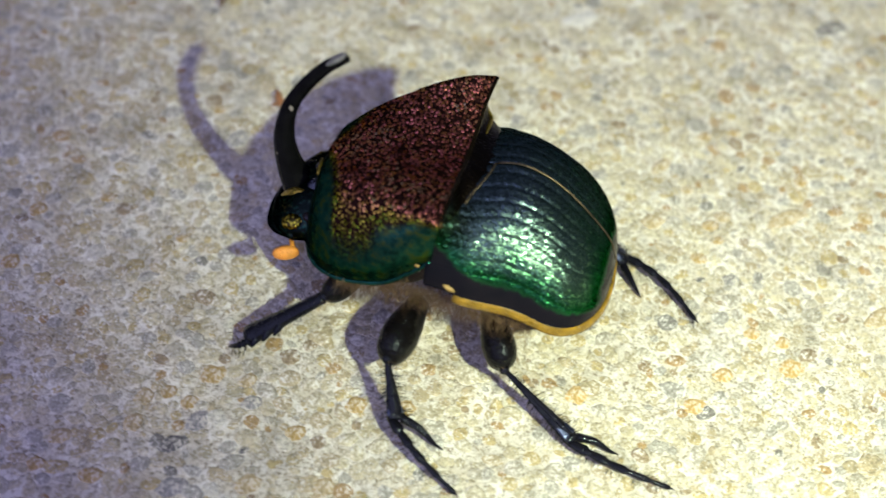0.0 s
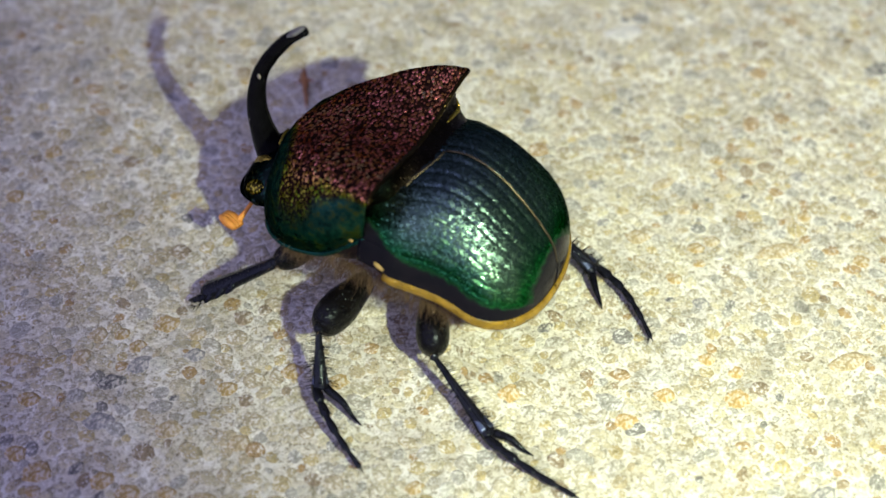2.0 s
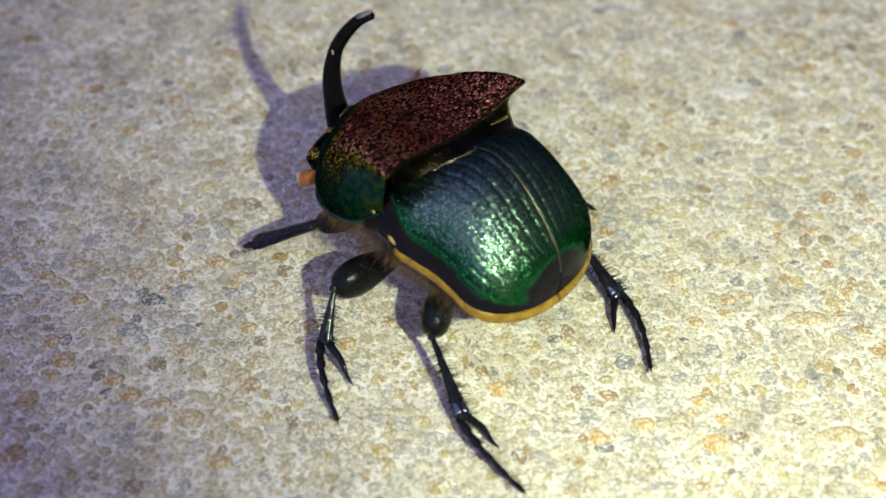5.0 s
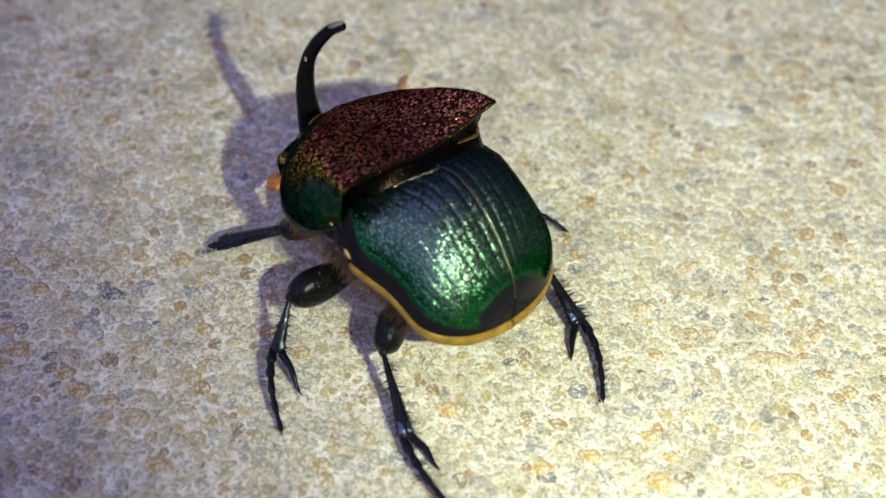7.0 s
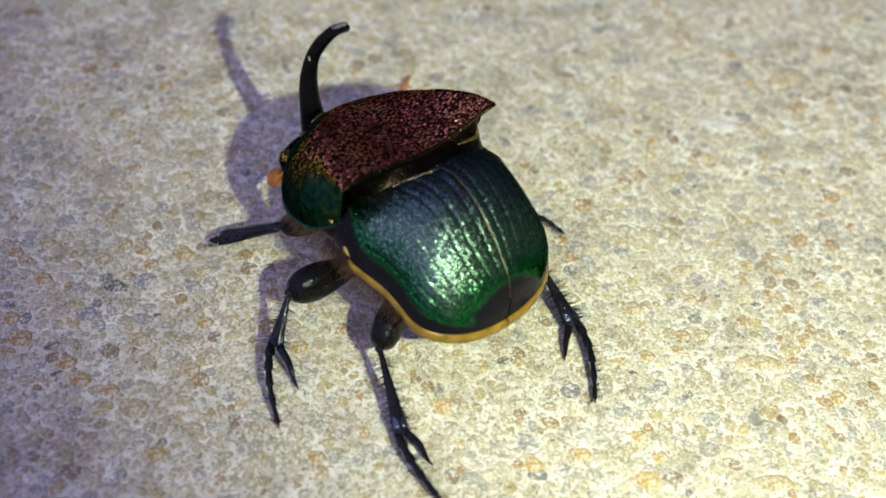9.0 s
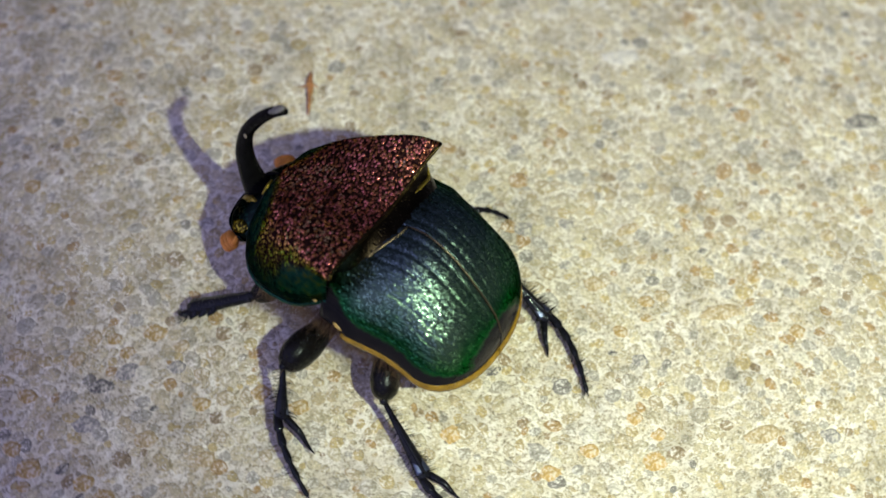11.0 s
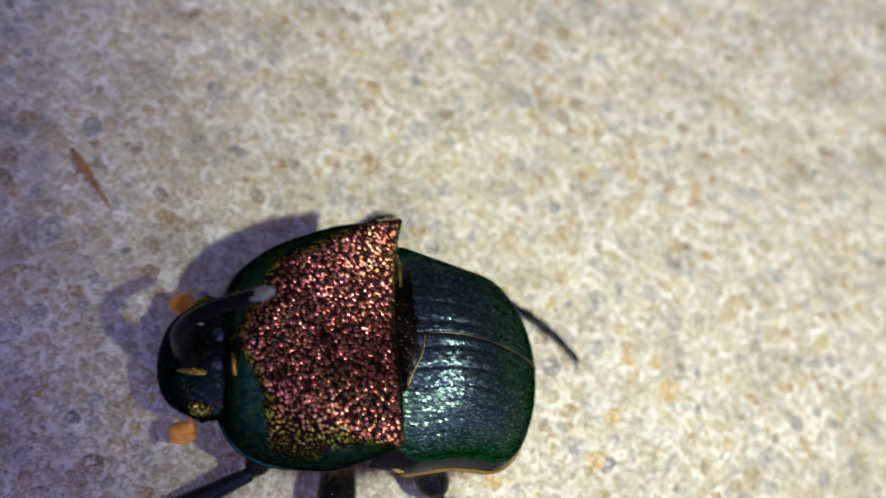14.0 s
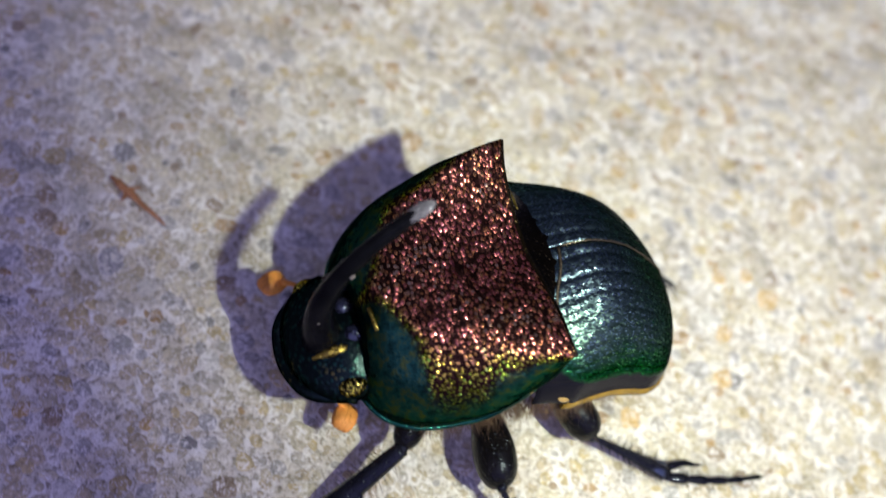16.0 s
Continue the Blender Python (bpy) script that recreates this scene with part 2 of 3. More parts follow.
BROW = chitin("glossy_brow", (0.006, 0.006, 0.012), 0.14, 0.05, spec=0.9)
EYE = chitin("eye_amber", (0.012, 0.008, 0.006), 0.15, 0.0)
HAIR = chitin("brown_hair", (0.16, 0.10, 0.045), 0.5, 0.0)
WOOD = chitin("dry_fibre", (0.32, 0.15, 0.06), 0.7, 0.08)
BARK = chitin("dark_bark", (0.19, 0.13, 0.07), 0.8, 0.1)
RIM = chitin("bronze_rim", (0.05, 0.035, 0.012), 0.25, 0.03, 1.0)
LIP = chitin("bronze_black_lip", (0.012, 0.009, 0.006), 0.36, 0.03, 1.0)
FACET = chitin("gold_facet", (0.36, 0.27, 0.045), 0.32, 0.12, 1.0)
SIDE_RIM = chitin("green_rim", (0.010, 0.07, 0.045), 0.24, 0.03, 1.0)
DUST = chitin("dust", (0.30, 0.27, 0.20), 0.8, 0.05)
PALE = chitin("worn_horn", (0.13, 0.125, 0.12), 0.35, 0.06)
PLASTIC = chitin("lamp_hood", (0.02, 0.02, 0.02), 0.6, 0.01)
GLOW = bpy.data.materials.new("lamp_glow")
GLOW.use_nodes = True
GLOW.node_tree.nodes.clear()
_e = GLOW.node_tree.nodes.new("ShaderNodeEmission")
_o = GLOW.node_tree.nodes.new("ShaderNodeOutputMaterial")
_e.inputs["Color"].default_value = (0.91, 0.98, 0.66, 1)
_e.inputs["Strength"].default_value = LAMP_POWER
GLOW.node_tree.links.new(_e.outputs[0], _o.inputs["Surface"])


# ---- mesh helpers; all shapes are written in millimetres ----
def mesh_of(name, verts, faces, mat, smooth=True, band=None):
    me = bpy.data.meshes.new(name)
    me.from_pydata([(x * MM, y * MM, z * MM) for x, y, z in verts], [], faces)
    bm = bmesh.new()
    bm.from_mesh(me)
    if band is None:
        bmesh.ops.remove_doubles(bm, verts=bm.verts, dist=1e-7)
    bmesh.ops.recalc_face_normals(bm, faces=bm.faces)
    bm.to_mesh(me)
    bm.free()
    if band is not None:
        me.attributes.new("band", "FLOAT", "POINT").data.foreach_set("value", band)
    me.polygons.foreach_set("use_smooth", [smooth] * len(me.polygons))
    me.materials.append(mat)
    return me


def part(name, me, parent=None, label="", at=None):
    ob = new(name, me)
    if parent:
        ob.parent = parent
    if at:
        ob.location = [c * MM for c in at]
    return tagged(ob, label)


def smooth_path(pts, steps=6):
    """Catmull-Rom through the points (any width of tuple)."""
    p = np.array(pts, float)
    p = np.vstack([2 * p[0] - p[1], p, 2 * p[-1] - p[-2]])
    out = []
    for i in range(1, len(p) - 2):
        for s in range(steps):
            u = s / steps
            a, b, c, d = p[i - 1:i + 3]
            out.append(0.5 * (2 * b + (c - a) * u + (2 * a - 5 * b + 4 * c - d) * u * u + (3 * b - a - 3 * c + d) * u ** 3))
    out.append(p[-2])
    return np.array(out)


def tube(rows, n=12, steps=6, flat=(1.0, 1.0), up=(0, 0, 1), wobble=0.0):
    """Verts and faces of a closed sweep; rows are x, y, z, radius."""
    q = smooth_path(rows, steps)
    verts, faces = [], []
    for i, (x, y, z, r) in enumerate(q):
        t = Vector(q[min(i + 1, len(q) - 1)][:3]) - Vector(q[max(i - 1, 0)][:3])
        t.normalize()
        a = t.cross(Vector(up))
        if a.length < 1e-3:
            a = t.cross(Vector((1, 0, 0)))
        a.normalize()
        b = a.cross(t)
        for k in range(n):
            w = 2 * math.pi * k / n
            rr = max(r, 0.01) * (1 + wobble * noise.noise((x * 2, y * 2 + k, z * 2)))
            verts.append(tuple(Vector((x, y, z)) + a * math.cos(w) * rr * flat[0] + b * math.sin(w) * rr * flat[1]))
    for i in range(len(q) - 1):
        for k in range(n):
            faces.append((i * n + k, i * n + (k + 1) % n, (i + 1) * n + (k + 1) % n, (i + 1) * n + k))
    faces.append(tuple(range(n)))
    faces.append(tuple((len(q) - 1) * n + k for k in range(n)))
    return verts, faces


def joined(*shapes):
    verts, faces = [], []
    for v, f in shapes:
        o = len(verts)
        verts += v
        faces += [tuple(o + i for i in face) for face in f]
    return verts, faces


def bristle(p, q, r):
    """A three-sided hair from p to q."""
    t = (Vector(q) - Vector(p)).normalized()
    a = t.cross(Vector((0.3, 0.5, 0.8))).normalized()
    b = a.cross(t)
    base = [tuple(Vector(p) + (a * math.cos(w) + b * math.sin(w)) * r) for w in (0, 2.09, 4.19)]
    return base + [tuple(q)], [(0, 1, 3), (1, 2, 3), (2, 0, 3)]


def lofted(rows):
    """Faces of a grid of verts, rows of equal length."""
    n = len(rows[0])
    return [v for r in rows for v in r], [(i * n + j, i * n + j + 1, (i + 1) * n + j + 1, (i + 1) * n + j) for i in range(len(rows) - 1) for j in range(n - 1)]


def B(f, r, z):
    """Beetle space: forward, to its right, up."""
    return (f, -r, z)


# ---- ground: one sheet of sandy concrete out to the horizon ----
def relief(x, y):
    return 0.06 * noise.fractal((x * 0.35, y * 0.35, 3.1), 1.0, 2.0, 4) + 0.22 * noise.noise((x * 0.045, y * 0.045, 7.7)) - 0.12


def make_ground():
    xs = [-26000, -9000, -3000, -900, -300, -120, -60, *np.arange(-30, 41.01, 0.36), 70, 140, 320, 900, 3000, 9000, 26000]
    ys = [-26000, -9000, -3000, -900, -300, -120, -50, *np.arange(-20, 47.01, 0.36), 75, 140, 320, 900, 3000, 9000, 26000]
    rows = [[(x, y, relief(x, y) if -31 < x < 42 and -21 < y < 48 else -0.12) for y in ys] for x in xs]
    ob = new("ground", mesh_of("ground", *lofted(rows), CEMENT))
    return tagged(ob, "sandy concrete slab with exposed pale grains", "ground", kind="structure")


ground = make_ground()

# ---- the beetle ----
beetle = new("beetle")
beetle.matrix_basis = pose(-0.0012, 0.0080, 0, 0, 0, 128.3)
tagged(beetle, "metallic green and copper horned dung beetle on concrete", "beetle")


def spline(table, x):
    """Smooth interpolation in a table of (x, y), x rising."""
    xs, ys = zip(*table)
    x = min(max(x, xs[0]), xs[-1])
    i = min(max(sum(v <= x for v in xs) - 1, 0), len(xs) - 2)
    h = xs[i + 1] - xs[i]
    u = (x - xs[i]) / h

    def slope(k):
        a, b = max(k - 1, 0), min(k + 1, len(xs) - 1)
        return (ys[b] - ys[a]) / (xs[b] - xs[a])
    m0, m1 = slope(i) * h, slope(i + 1) * h
    return (2 * u ** 3 - 3 * u * u + 1) * ys[i] + (u ** 3 - 2 * u * u + u) * m0 + (-2 * u ** 3 + 3 * u * u) * ys[i + 1] + (u ** 3 - u * u) * m1


ELY_FRONT, ELY_END = 0.4, -7.45
ELY_TOP = [(-7.45, 5.0), (-7.28, 5.75), (-6.96, 6.4), (-6.47, 7.0), (-5.58, 7.9), (-4.47, 8.8), (-3.36, 9.35), (-2.29, 9.5), (-0.6, 9.0)]
ELY_LOW = [(-7.45, 3.66), (-6.74, 4.0), (-4.96, 4.6), (-3.45, 5.1), (-2.02, 5.4), (-0.6, 5.9)]
ROLL, YAW, PITCH = 0.052, 0.064, -0.056
SQUARE = 2.25


def ely_width(f):
    if f > -1.3:
        return 5.07 - 0.09 * (f + 1.3)
    if f > -4.8:
        return 4.42 + 0.053 * (f + 4.8) ** 2
    return 4.42 * max(1 - ((-4.8 - f) / (-4.8 - ELY_END)) ** 2.2, 0.0) ** (1 / 2.2)


def leaned(f, r, z):
    """The hind body leans a little on the thorax."""
    r, z = r * math.cos(ROLL) + (z - 6) * math.sin(ROLL), 6 + (z - 6) * math.cos(ROLL) - r * math.sin(ROLL)
    return B(f, r + math.sin(YAW) * (f + 0.6), z + PITCH * (f + 0.6))


def make_elytron(side):
    rows, band = [], []
    ni, nj = 64, 96
    for i in range(ni + 1):
        a = i / ni
        f = ELY_FRONT + (ELY_END - ELY_FRONT) * math.sin(a * math.pi / 2) ** 0.92
        w, zt, zl = ely_width(f), spline(ELY_TOP, f), spline(ELY_LOW, f)
        row = []
        for j in range(nj + 1):
            v = j / nj
            phi = v * math.pi / 2
            r = w * math.sin(phi) ** (2 / SQUARE)
            z = zl + (zt - zl) * math.cos(phi) ** (2 / SQUARE)
            # eight lengthwise grooves that fade towards the rim and the tip
            s = (v * 9.5) % 1.0
            groove = math.exp(-((s - 0.5) / 0.12) ** 2) * (v < 0.8) * min(1.0, (1 - a) * 2.2)
            d = (0.045 + 0.02 * max(0.0, 1 - v / 0.35)) * groove + 0.015 * abs(s - 0.5) * (v < 0.8)
            r -= d * math.sin(phi) * 0.8
            z -= d * math.cos(phi)
            row.append(leaned(f, side * (r + 0.035), z))
            band.append(max(v * 0.965, 1.0 - (1 - a) * 0.98) + 0.2 * math.exp(-(a / 0.11) ** 2) * min(1.0, v / 0.4))
        rows.append(row)
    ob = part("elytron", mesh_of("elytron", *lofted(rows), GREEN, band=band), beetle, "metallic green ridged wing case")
    thick = ob.modifiers.new("thickness", "SOLIDIFY")
    thick.thickness, thick.offset = 0.00012, -1.0
    return ob


def make_margin(side):
    rows = []
    for i in range(40):
        a = i / 39
        f = -1.0 + (ELY_END - 0.02 + 1.0) * math.sin(a * math.pi / 2)
        rows.append((*leaned(f, side * (ely_width(f) * 0.985 + 0.02), spline(ELY_LOW, f) - 0.12), 0.25))
    return part("wing_case_margin", mesh_of("wing_case_margin", *tube(rows, 8, 1, (0.6, 1.3)), YELLOW), beetle, "amber yellow lower edge of the wing case")


def make_suture():
    rows = [(*leaned(f, 0, spline(ELY_TOP, f)), 0.055) for f in np.linspace(-1.5, -7.4, 26)]
    return part("suture", mesh_of("suture", *tube(rows, 6, 1), SUTURE), beetle, "pale seam between the wing cases")


# stations of the thorax shield: forward, edge half-width, mid height, edge height, side half-width, side height, lower half-width, lower height
PRO = [(-1.7, 4.78, 9.2, 10.22, 4.75, 8.2, 4.5, 7.2), (-0.2, 4.53, 9.2, 10.15, 5.0, 7.8, 4.7, 6.4), (1.4, 4.08, 9.15, 9.88, 5.2, 7.2, 4.8, 5.6), (3.0, 3.58, 9.06, 9.45, 5.1, 6.6, 4.7, 5.1),
       (4.5, 3.0, 8.86, 8.75, 4.7, 6.0, 4.45, 4.7), (5.6, 2.2, 8.55, 8.15, 4.0, 5.6, 3.85, 4.5), (6.2, 1.6, 8.05, 7.7, 3.3, 5.2, 3.15, 4.5), (6.5, 1.1, 7.0, 6.7, 2.5, 5.0, 2.4, 4.5)]


HUB = (4.3, 2.3, 8.0)


def pro_half(f, left):
    """Half a cross-section of the shield: rows of (out, up, band), mid line to lower edge; the left half is flatter."""
    e, zs, ze, b, zb, lo, zl = (spline([(p[0], p[k]) for p in PRO], f) for k in range(1, 8))
    if left:
        ze += 0.4 * min(max((f - 1.0) / 4.0, 0.0), 1.0)
        half = [(e * u, zs + (ze - zs - 0.1) * (1 - (1 - u) ** 1.35) - 0.25 * u ** 6, u) for u in (j / 16 for j in range(17))]
        ze -= 0.35
    else:
        half = [(e * u, zs + (ze - zs) * u ** 1.7 - 0.06 * math.sin(u * math.pi), u) for u in (j / 16 for j in range(17))]
    side = smooth_path([(e, ze), (e + (b - e) * 0.72, ze + (zb - ze) * 0.42), (b, zb), (lo + (b - lo) * 0.4, zl + (zb - zl) * 0.35), (lo, zl)], 5)
    n = len(side) - 1
    return half + [(side[k][0], side[k][1], 1 + k / n) for k in range(1, n + 1)]


# how far forward the shield's rear edge, and the foot of its lip, lie from side to side
REAR = [(-5.2, -0.3), (-4.5, -0.1), (-2.9, -0.12), (0.0, -0.1), (3.2, -0.1), (4.0, -0.17), (4.75, -0.3), (5.2, -0.4)]
FOOT = [(-4.7, 0.45), (-3.85, 0.05), (-2.9, -0.5), (-1.8, -0.9), (-0.7, -1.35), (0.4, -1.5), (1.3, -1.35), (2.6, -1.25), (3.9, -1.0), (4.7, -0.7)]


def pro_place(f, r, z, v=0.0):
    fade = max(0.0, 1 - (f + 1.7) / 5.0)
    back = (spline(REAR, r) + 1.7) * fade
    under = (1.3 if r > 0 else 0.3) * max(0.0, v - 1) ** 0.5 * max(0.0, 1 - (f + 1.7) / 4.0)
    return B(f + back + under - HUB[0], r - HUB[1], z - HUB[2])


def back_height(f, r):
    """The height of the wing cases at a place, without their lean."""
    w, zt, zl = ely_width(f), spline(ELY_TOP, f), spline(ELY_LOW, f)
    return zl + (zt - zl) * (1 - min(abs(r) / w, 0.985) ** SQUARE) ** (1 / SQUARE)


def make_pronotum():
    rows, bands = [], []
    for i in range(77):
        line = [(-a, c, d) for a, c, d in pro_half(-1.7 + 8.2 * i / 76, True)[:0:-1]] + pro_half(-1.7 + 8.2 * i / 76, False)
        rows.append([pro_place(-1.7 + 8.2 * i / 76, r, z, v) for r, z, v in line])
        bands.append([(1 + (v - 1) * (3.5 if r > 0 else 1 + 2.2 * min(max(1 - (8.2 * i / 76 - 1.5) / 3.0, 0.0), 1.0)) if v > 1 else v) + 0.7 * max(0.0, 8.2 * i / 76 - 6.4) for r, z, v in line])
    edges = [[(*r[end], 0.13) for r in rows[::4]] for end in (0, -1)]
    # a dark lip falls from the rear edge to the wing cases
    first, lip, foot = rows[0], [], []
    for (x, y, z), v in zip(first, bands[0]):
        r = -y + HUB[1]
        if v <= 1.0:
            ff = spline(FOOT, r)
            rr = math.copysign(min(abs(r), 3.3 + 0.35 * max(0.0, abs(r) - 3.3)), r)
            end = Vector(leaned(ff, rr, back_height(ff, rr) - 0.12)) - Vector(B(*HUB))
            if -2.4 < r < 0.1:
                foot.append(end)
            free = min(max((abs(r) - 3.5) / 1.2, 0.0), 1.0)
            lip.append([(x + (end.x - x) * u ** 1.25 + 0.5 * free * math.sin(u * math.pi), y + (end.y - y) * u ** (0.5 - 0.32 * free), z + (end.z - z) * u ** (0.62 + 0.7 * free) - 0.05 * math.sin(u * math.pi))
                        for u in (0, 0.06, 0.14, 0.26, 0.42, 0.6, 0.8, 1.0)])
    ridge = [(e.x + 0.05, e.y, e.z + 0.06, 0.075) for e in foot]
    side = [(l[4][0] - 0.02, l[4][1], l[4][2], 0.13 * math.sin(math.pi * (k + 0.6) / 8)) for k, l in enumerate(lip[len(lip) // 2 + 7:len(lip) // 2 + 15])]
    hub = B(*HUB)
    ob = part("pronotum", mesh_of("pronotum", *lofted(rows), COPPER, band=sum(bands, [])), beetle, "coppery red pitted thorax shield with green sides", at=hub)
    thick = ob.modifiers.new("thickness", "SOLIDIFY")
    thick.thickness, thick.offset = 0.0001, -1.0
    part("shield_lip", mesh_of("shield_lip", *lofted(lip), LIP), ob, "bronze-black rear lip of the shield")
    part("lip_ridge", mesh_of("lip_ridge", *tube(ridge, 8, 2), SUTURE), ob, "thin brown foot of the lip")
    part("lip_facet", mesh_of("lip_facet", *tube(side, 8, 3, (1.0, 0.6)), FACET), ob, "golden shining facet of the lip")
    mid = len(first) // 2
    rim = [(x - 0.02, y, z - 0.10, 0.15 - 0.05 * abs(k) / 16) for k in range(-16, 17) for x, y, z in (first[mid + k],)]
    for edge in edges:
        part("side_rim", mesh_of("side_rim", *tube(edge, 8, 2), SIDE_RIM), ob, "smooth green lower rim of the shield")
    front = [(-HUB[0] + f, -r - HUB[1] * -1, z - HUB[2], 0.1) for f, r, z in ((6.22, -1.5, 7.8), (6.3, -1.0, 7.92), (6.32, -0.6, 7.9))]
    part("front_edge", mesh_of("front_edge", *tube(front, 8, 4), FACET), ob, "golden front edge of the shield")
    part("pronotum_rim", mesh_of("pronotum_rim", *tube(rim, 10, 1), RIM), ob, "black and bronze rear rim of the shield")
    return ob


def ellipsoid(c, rad, n=20, m=14, tilt=0.0, squash=None):
    rows = []
    for i in range(m + 1):
        th = math.pi * i / m
        row = []
        for j in range(n + 1):
            ph = 2 * math.pi * j / n
            x, y, z = rad[0] * math.sin(th) * math.cos(ph), rad[1] * math.sin(th) * math.sin(ph), rad[2] * math.cos(th)
            if squash:
                x, y, z = squash(x, y, z)
            x, z = x * math.cos(tilt) + z * math.sin(tilt), -x * math.sin(tilt) + z * math.cos(tilt)
            row.append((c[0] + x, c[1] + y, c[2] + z))
        rows.append(row)
    return lofted(rows)


for s in (-1, 1):
    make_elytron(s)
for s in (-1, 1):
    make_margin(s)
make_suture()
pronotum = make_pronotum()
cam.data.dof.focus_object = pronotum
part("abdomen", mesh_of("abdomen", *joined(ellipsoid(B(-3.4, -0.2, 4.3), (3.7, 4.1, 1.9), tilt=-0.2), ellipsoid(B(2.4, 0, 4.9), (3.6, 3.9, 2.1), tilt=0.2)), BELLY), beetle, "dark brown hairy underside")

# head with its long curved horn, moving on the neck
NECK = (5.4, 0.0, 5.6)
head = part("head", mesh_of("head", *joined(
    ellipsoid((1.45, 0, -0.75), (2.15, 2.75, 1.35), 32, 20, 0.42, lambda x, y, z: (x, y, z * (0.55 + 0.45 * min(1, max(0, 1.0 - x / 2.6))))),
    tube([(1.6, -2.6, -0.9, 0.25), (2.9, -1.7, -1.55, 0.3), (3.35, -0.6, -1.85, 0.3), (3.35, 0.6, -1.85, 0.3), (2.9, 1.7, -1.55, 0.3), (1.6, 2.6, -0.9, 0.25)], 10, 6)), HEAD),
    beetle, "dark bronze-green head with a broad shovel edge", at=NECK)
HORN_LINE = [(7.1, 4.6, 1.0), (7.7, 5.6, 0.8), (8.15, 7.0, 0.6), (8.3, 8.4, 0.49), (8.0, 10.1, 0.38), (7.3, 11.5, 0.34), (6.35, 12.8, 0.30), (5.75, 13.35, 0.26), (5.35, 13.62, 0.2)]
part("horn", mesh_of("horn", *tube([(f - NECK[0], 0.08, z - NECK[2], r) for f, z, r in HORN_LINE], 16, 6, (1.0, 0.95), up=(0, 1, 0), wobble=0.03), HORN), head, "long black backward-curved horn")
for w in (-1, 1):
    part("brow", mesh_of("brow", *joined(ellipsoid((1.2, 0.6 * w, 0.4), (0.5, 0.42, 0.5), 16, 12, 0.5), ellipsoid((0.75, 1.3 * w, 0.25), (0.4, 0.38, 0.36), 16, 12, 0.3)), BROW), head, "glossy black swelling behind the horn")
    # like keels, coloured by their light: gold on the lit left, black on the right
    part("horn_keel", mesh_of("horn_keel", *tube([(2.85, 0.75 * w, -0.45, 0.08), (2.35, 0.9 * w, 0.05, 0.2), (1.75, 0.98 * w, 0.3, 0.2), (1.2, 1.15 * w, 0.25, 0.08)], 8, 5, wobble=0.4), FACET if w > 0 else HORN), head, "keel beside the horn's base")
part("horn_tip", mesh_of("horn_tip", *ellipsoid((5.86 - NECK[0], 0.1, 13.45 - NECK[2]), (0.66, 0.30, 0.13), 14, 8, 0.685), PALE), head, "worn pale flake on the horn's tip")
for f, r, z, q in ((7.8, -0.42, 10.4, 0.15), (8.45, -0.52, 7.6, 0.12)):
    part("dust_speck", mesh_of("dust_speck", *ellipsoid((f - NECK[0], -r, z - NECK[2]), (q * 0.7, q * 0.3, q), 8, 6), DUST), head, "pale dust speck stuck to the horn")
for s in (-1, 1):
    part("eye", mesh_of("eye", *ellipsoid((0.95, s * 2.1, 0.0), (0.5, 0.35, 0.28), 14, 10), EYE), head, "glossy dark brown eye")
    part("cheek", mesh_of("cheek", *ellipsoid((1.82, s * 2.3, -0.32 if s > 0 else -0.6), (0.58, 0.45, 0.34), 16, 10, 0.4), GOLD), head, "golden pitted cheek patch")


def make_antenna(side):
    """Pivot at the side of the head; lies along +x before it is turned."""
    ob = part("antenna", mesh_of("antenna", *tube([(0, 0, 0, 0.12), (0.5, 0, 0.05, 0.1), (1.1, 0, 0.0, 0.12), (1.5, 0, 0, 0.16)], 8, 4), AMBER), beetle, "thin amber antenna stalk")
    lobes = [ellipsoid((1.75 + 0.16 * k, 0.34 * side, 0.1 * k), (0.26, 0.62, 0.36), 14, 8) for k in (-1, 0, 1)]
    part("club", mesh_of("club", *joined(*lobes), AMBER), ob, "orange layered antenna club")
    return ob


antenna_left, antenna_right = make_antenna(-1), make_antenna(1)


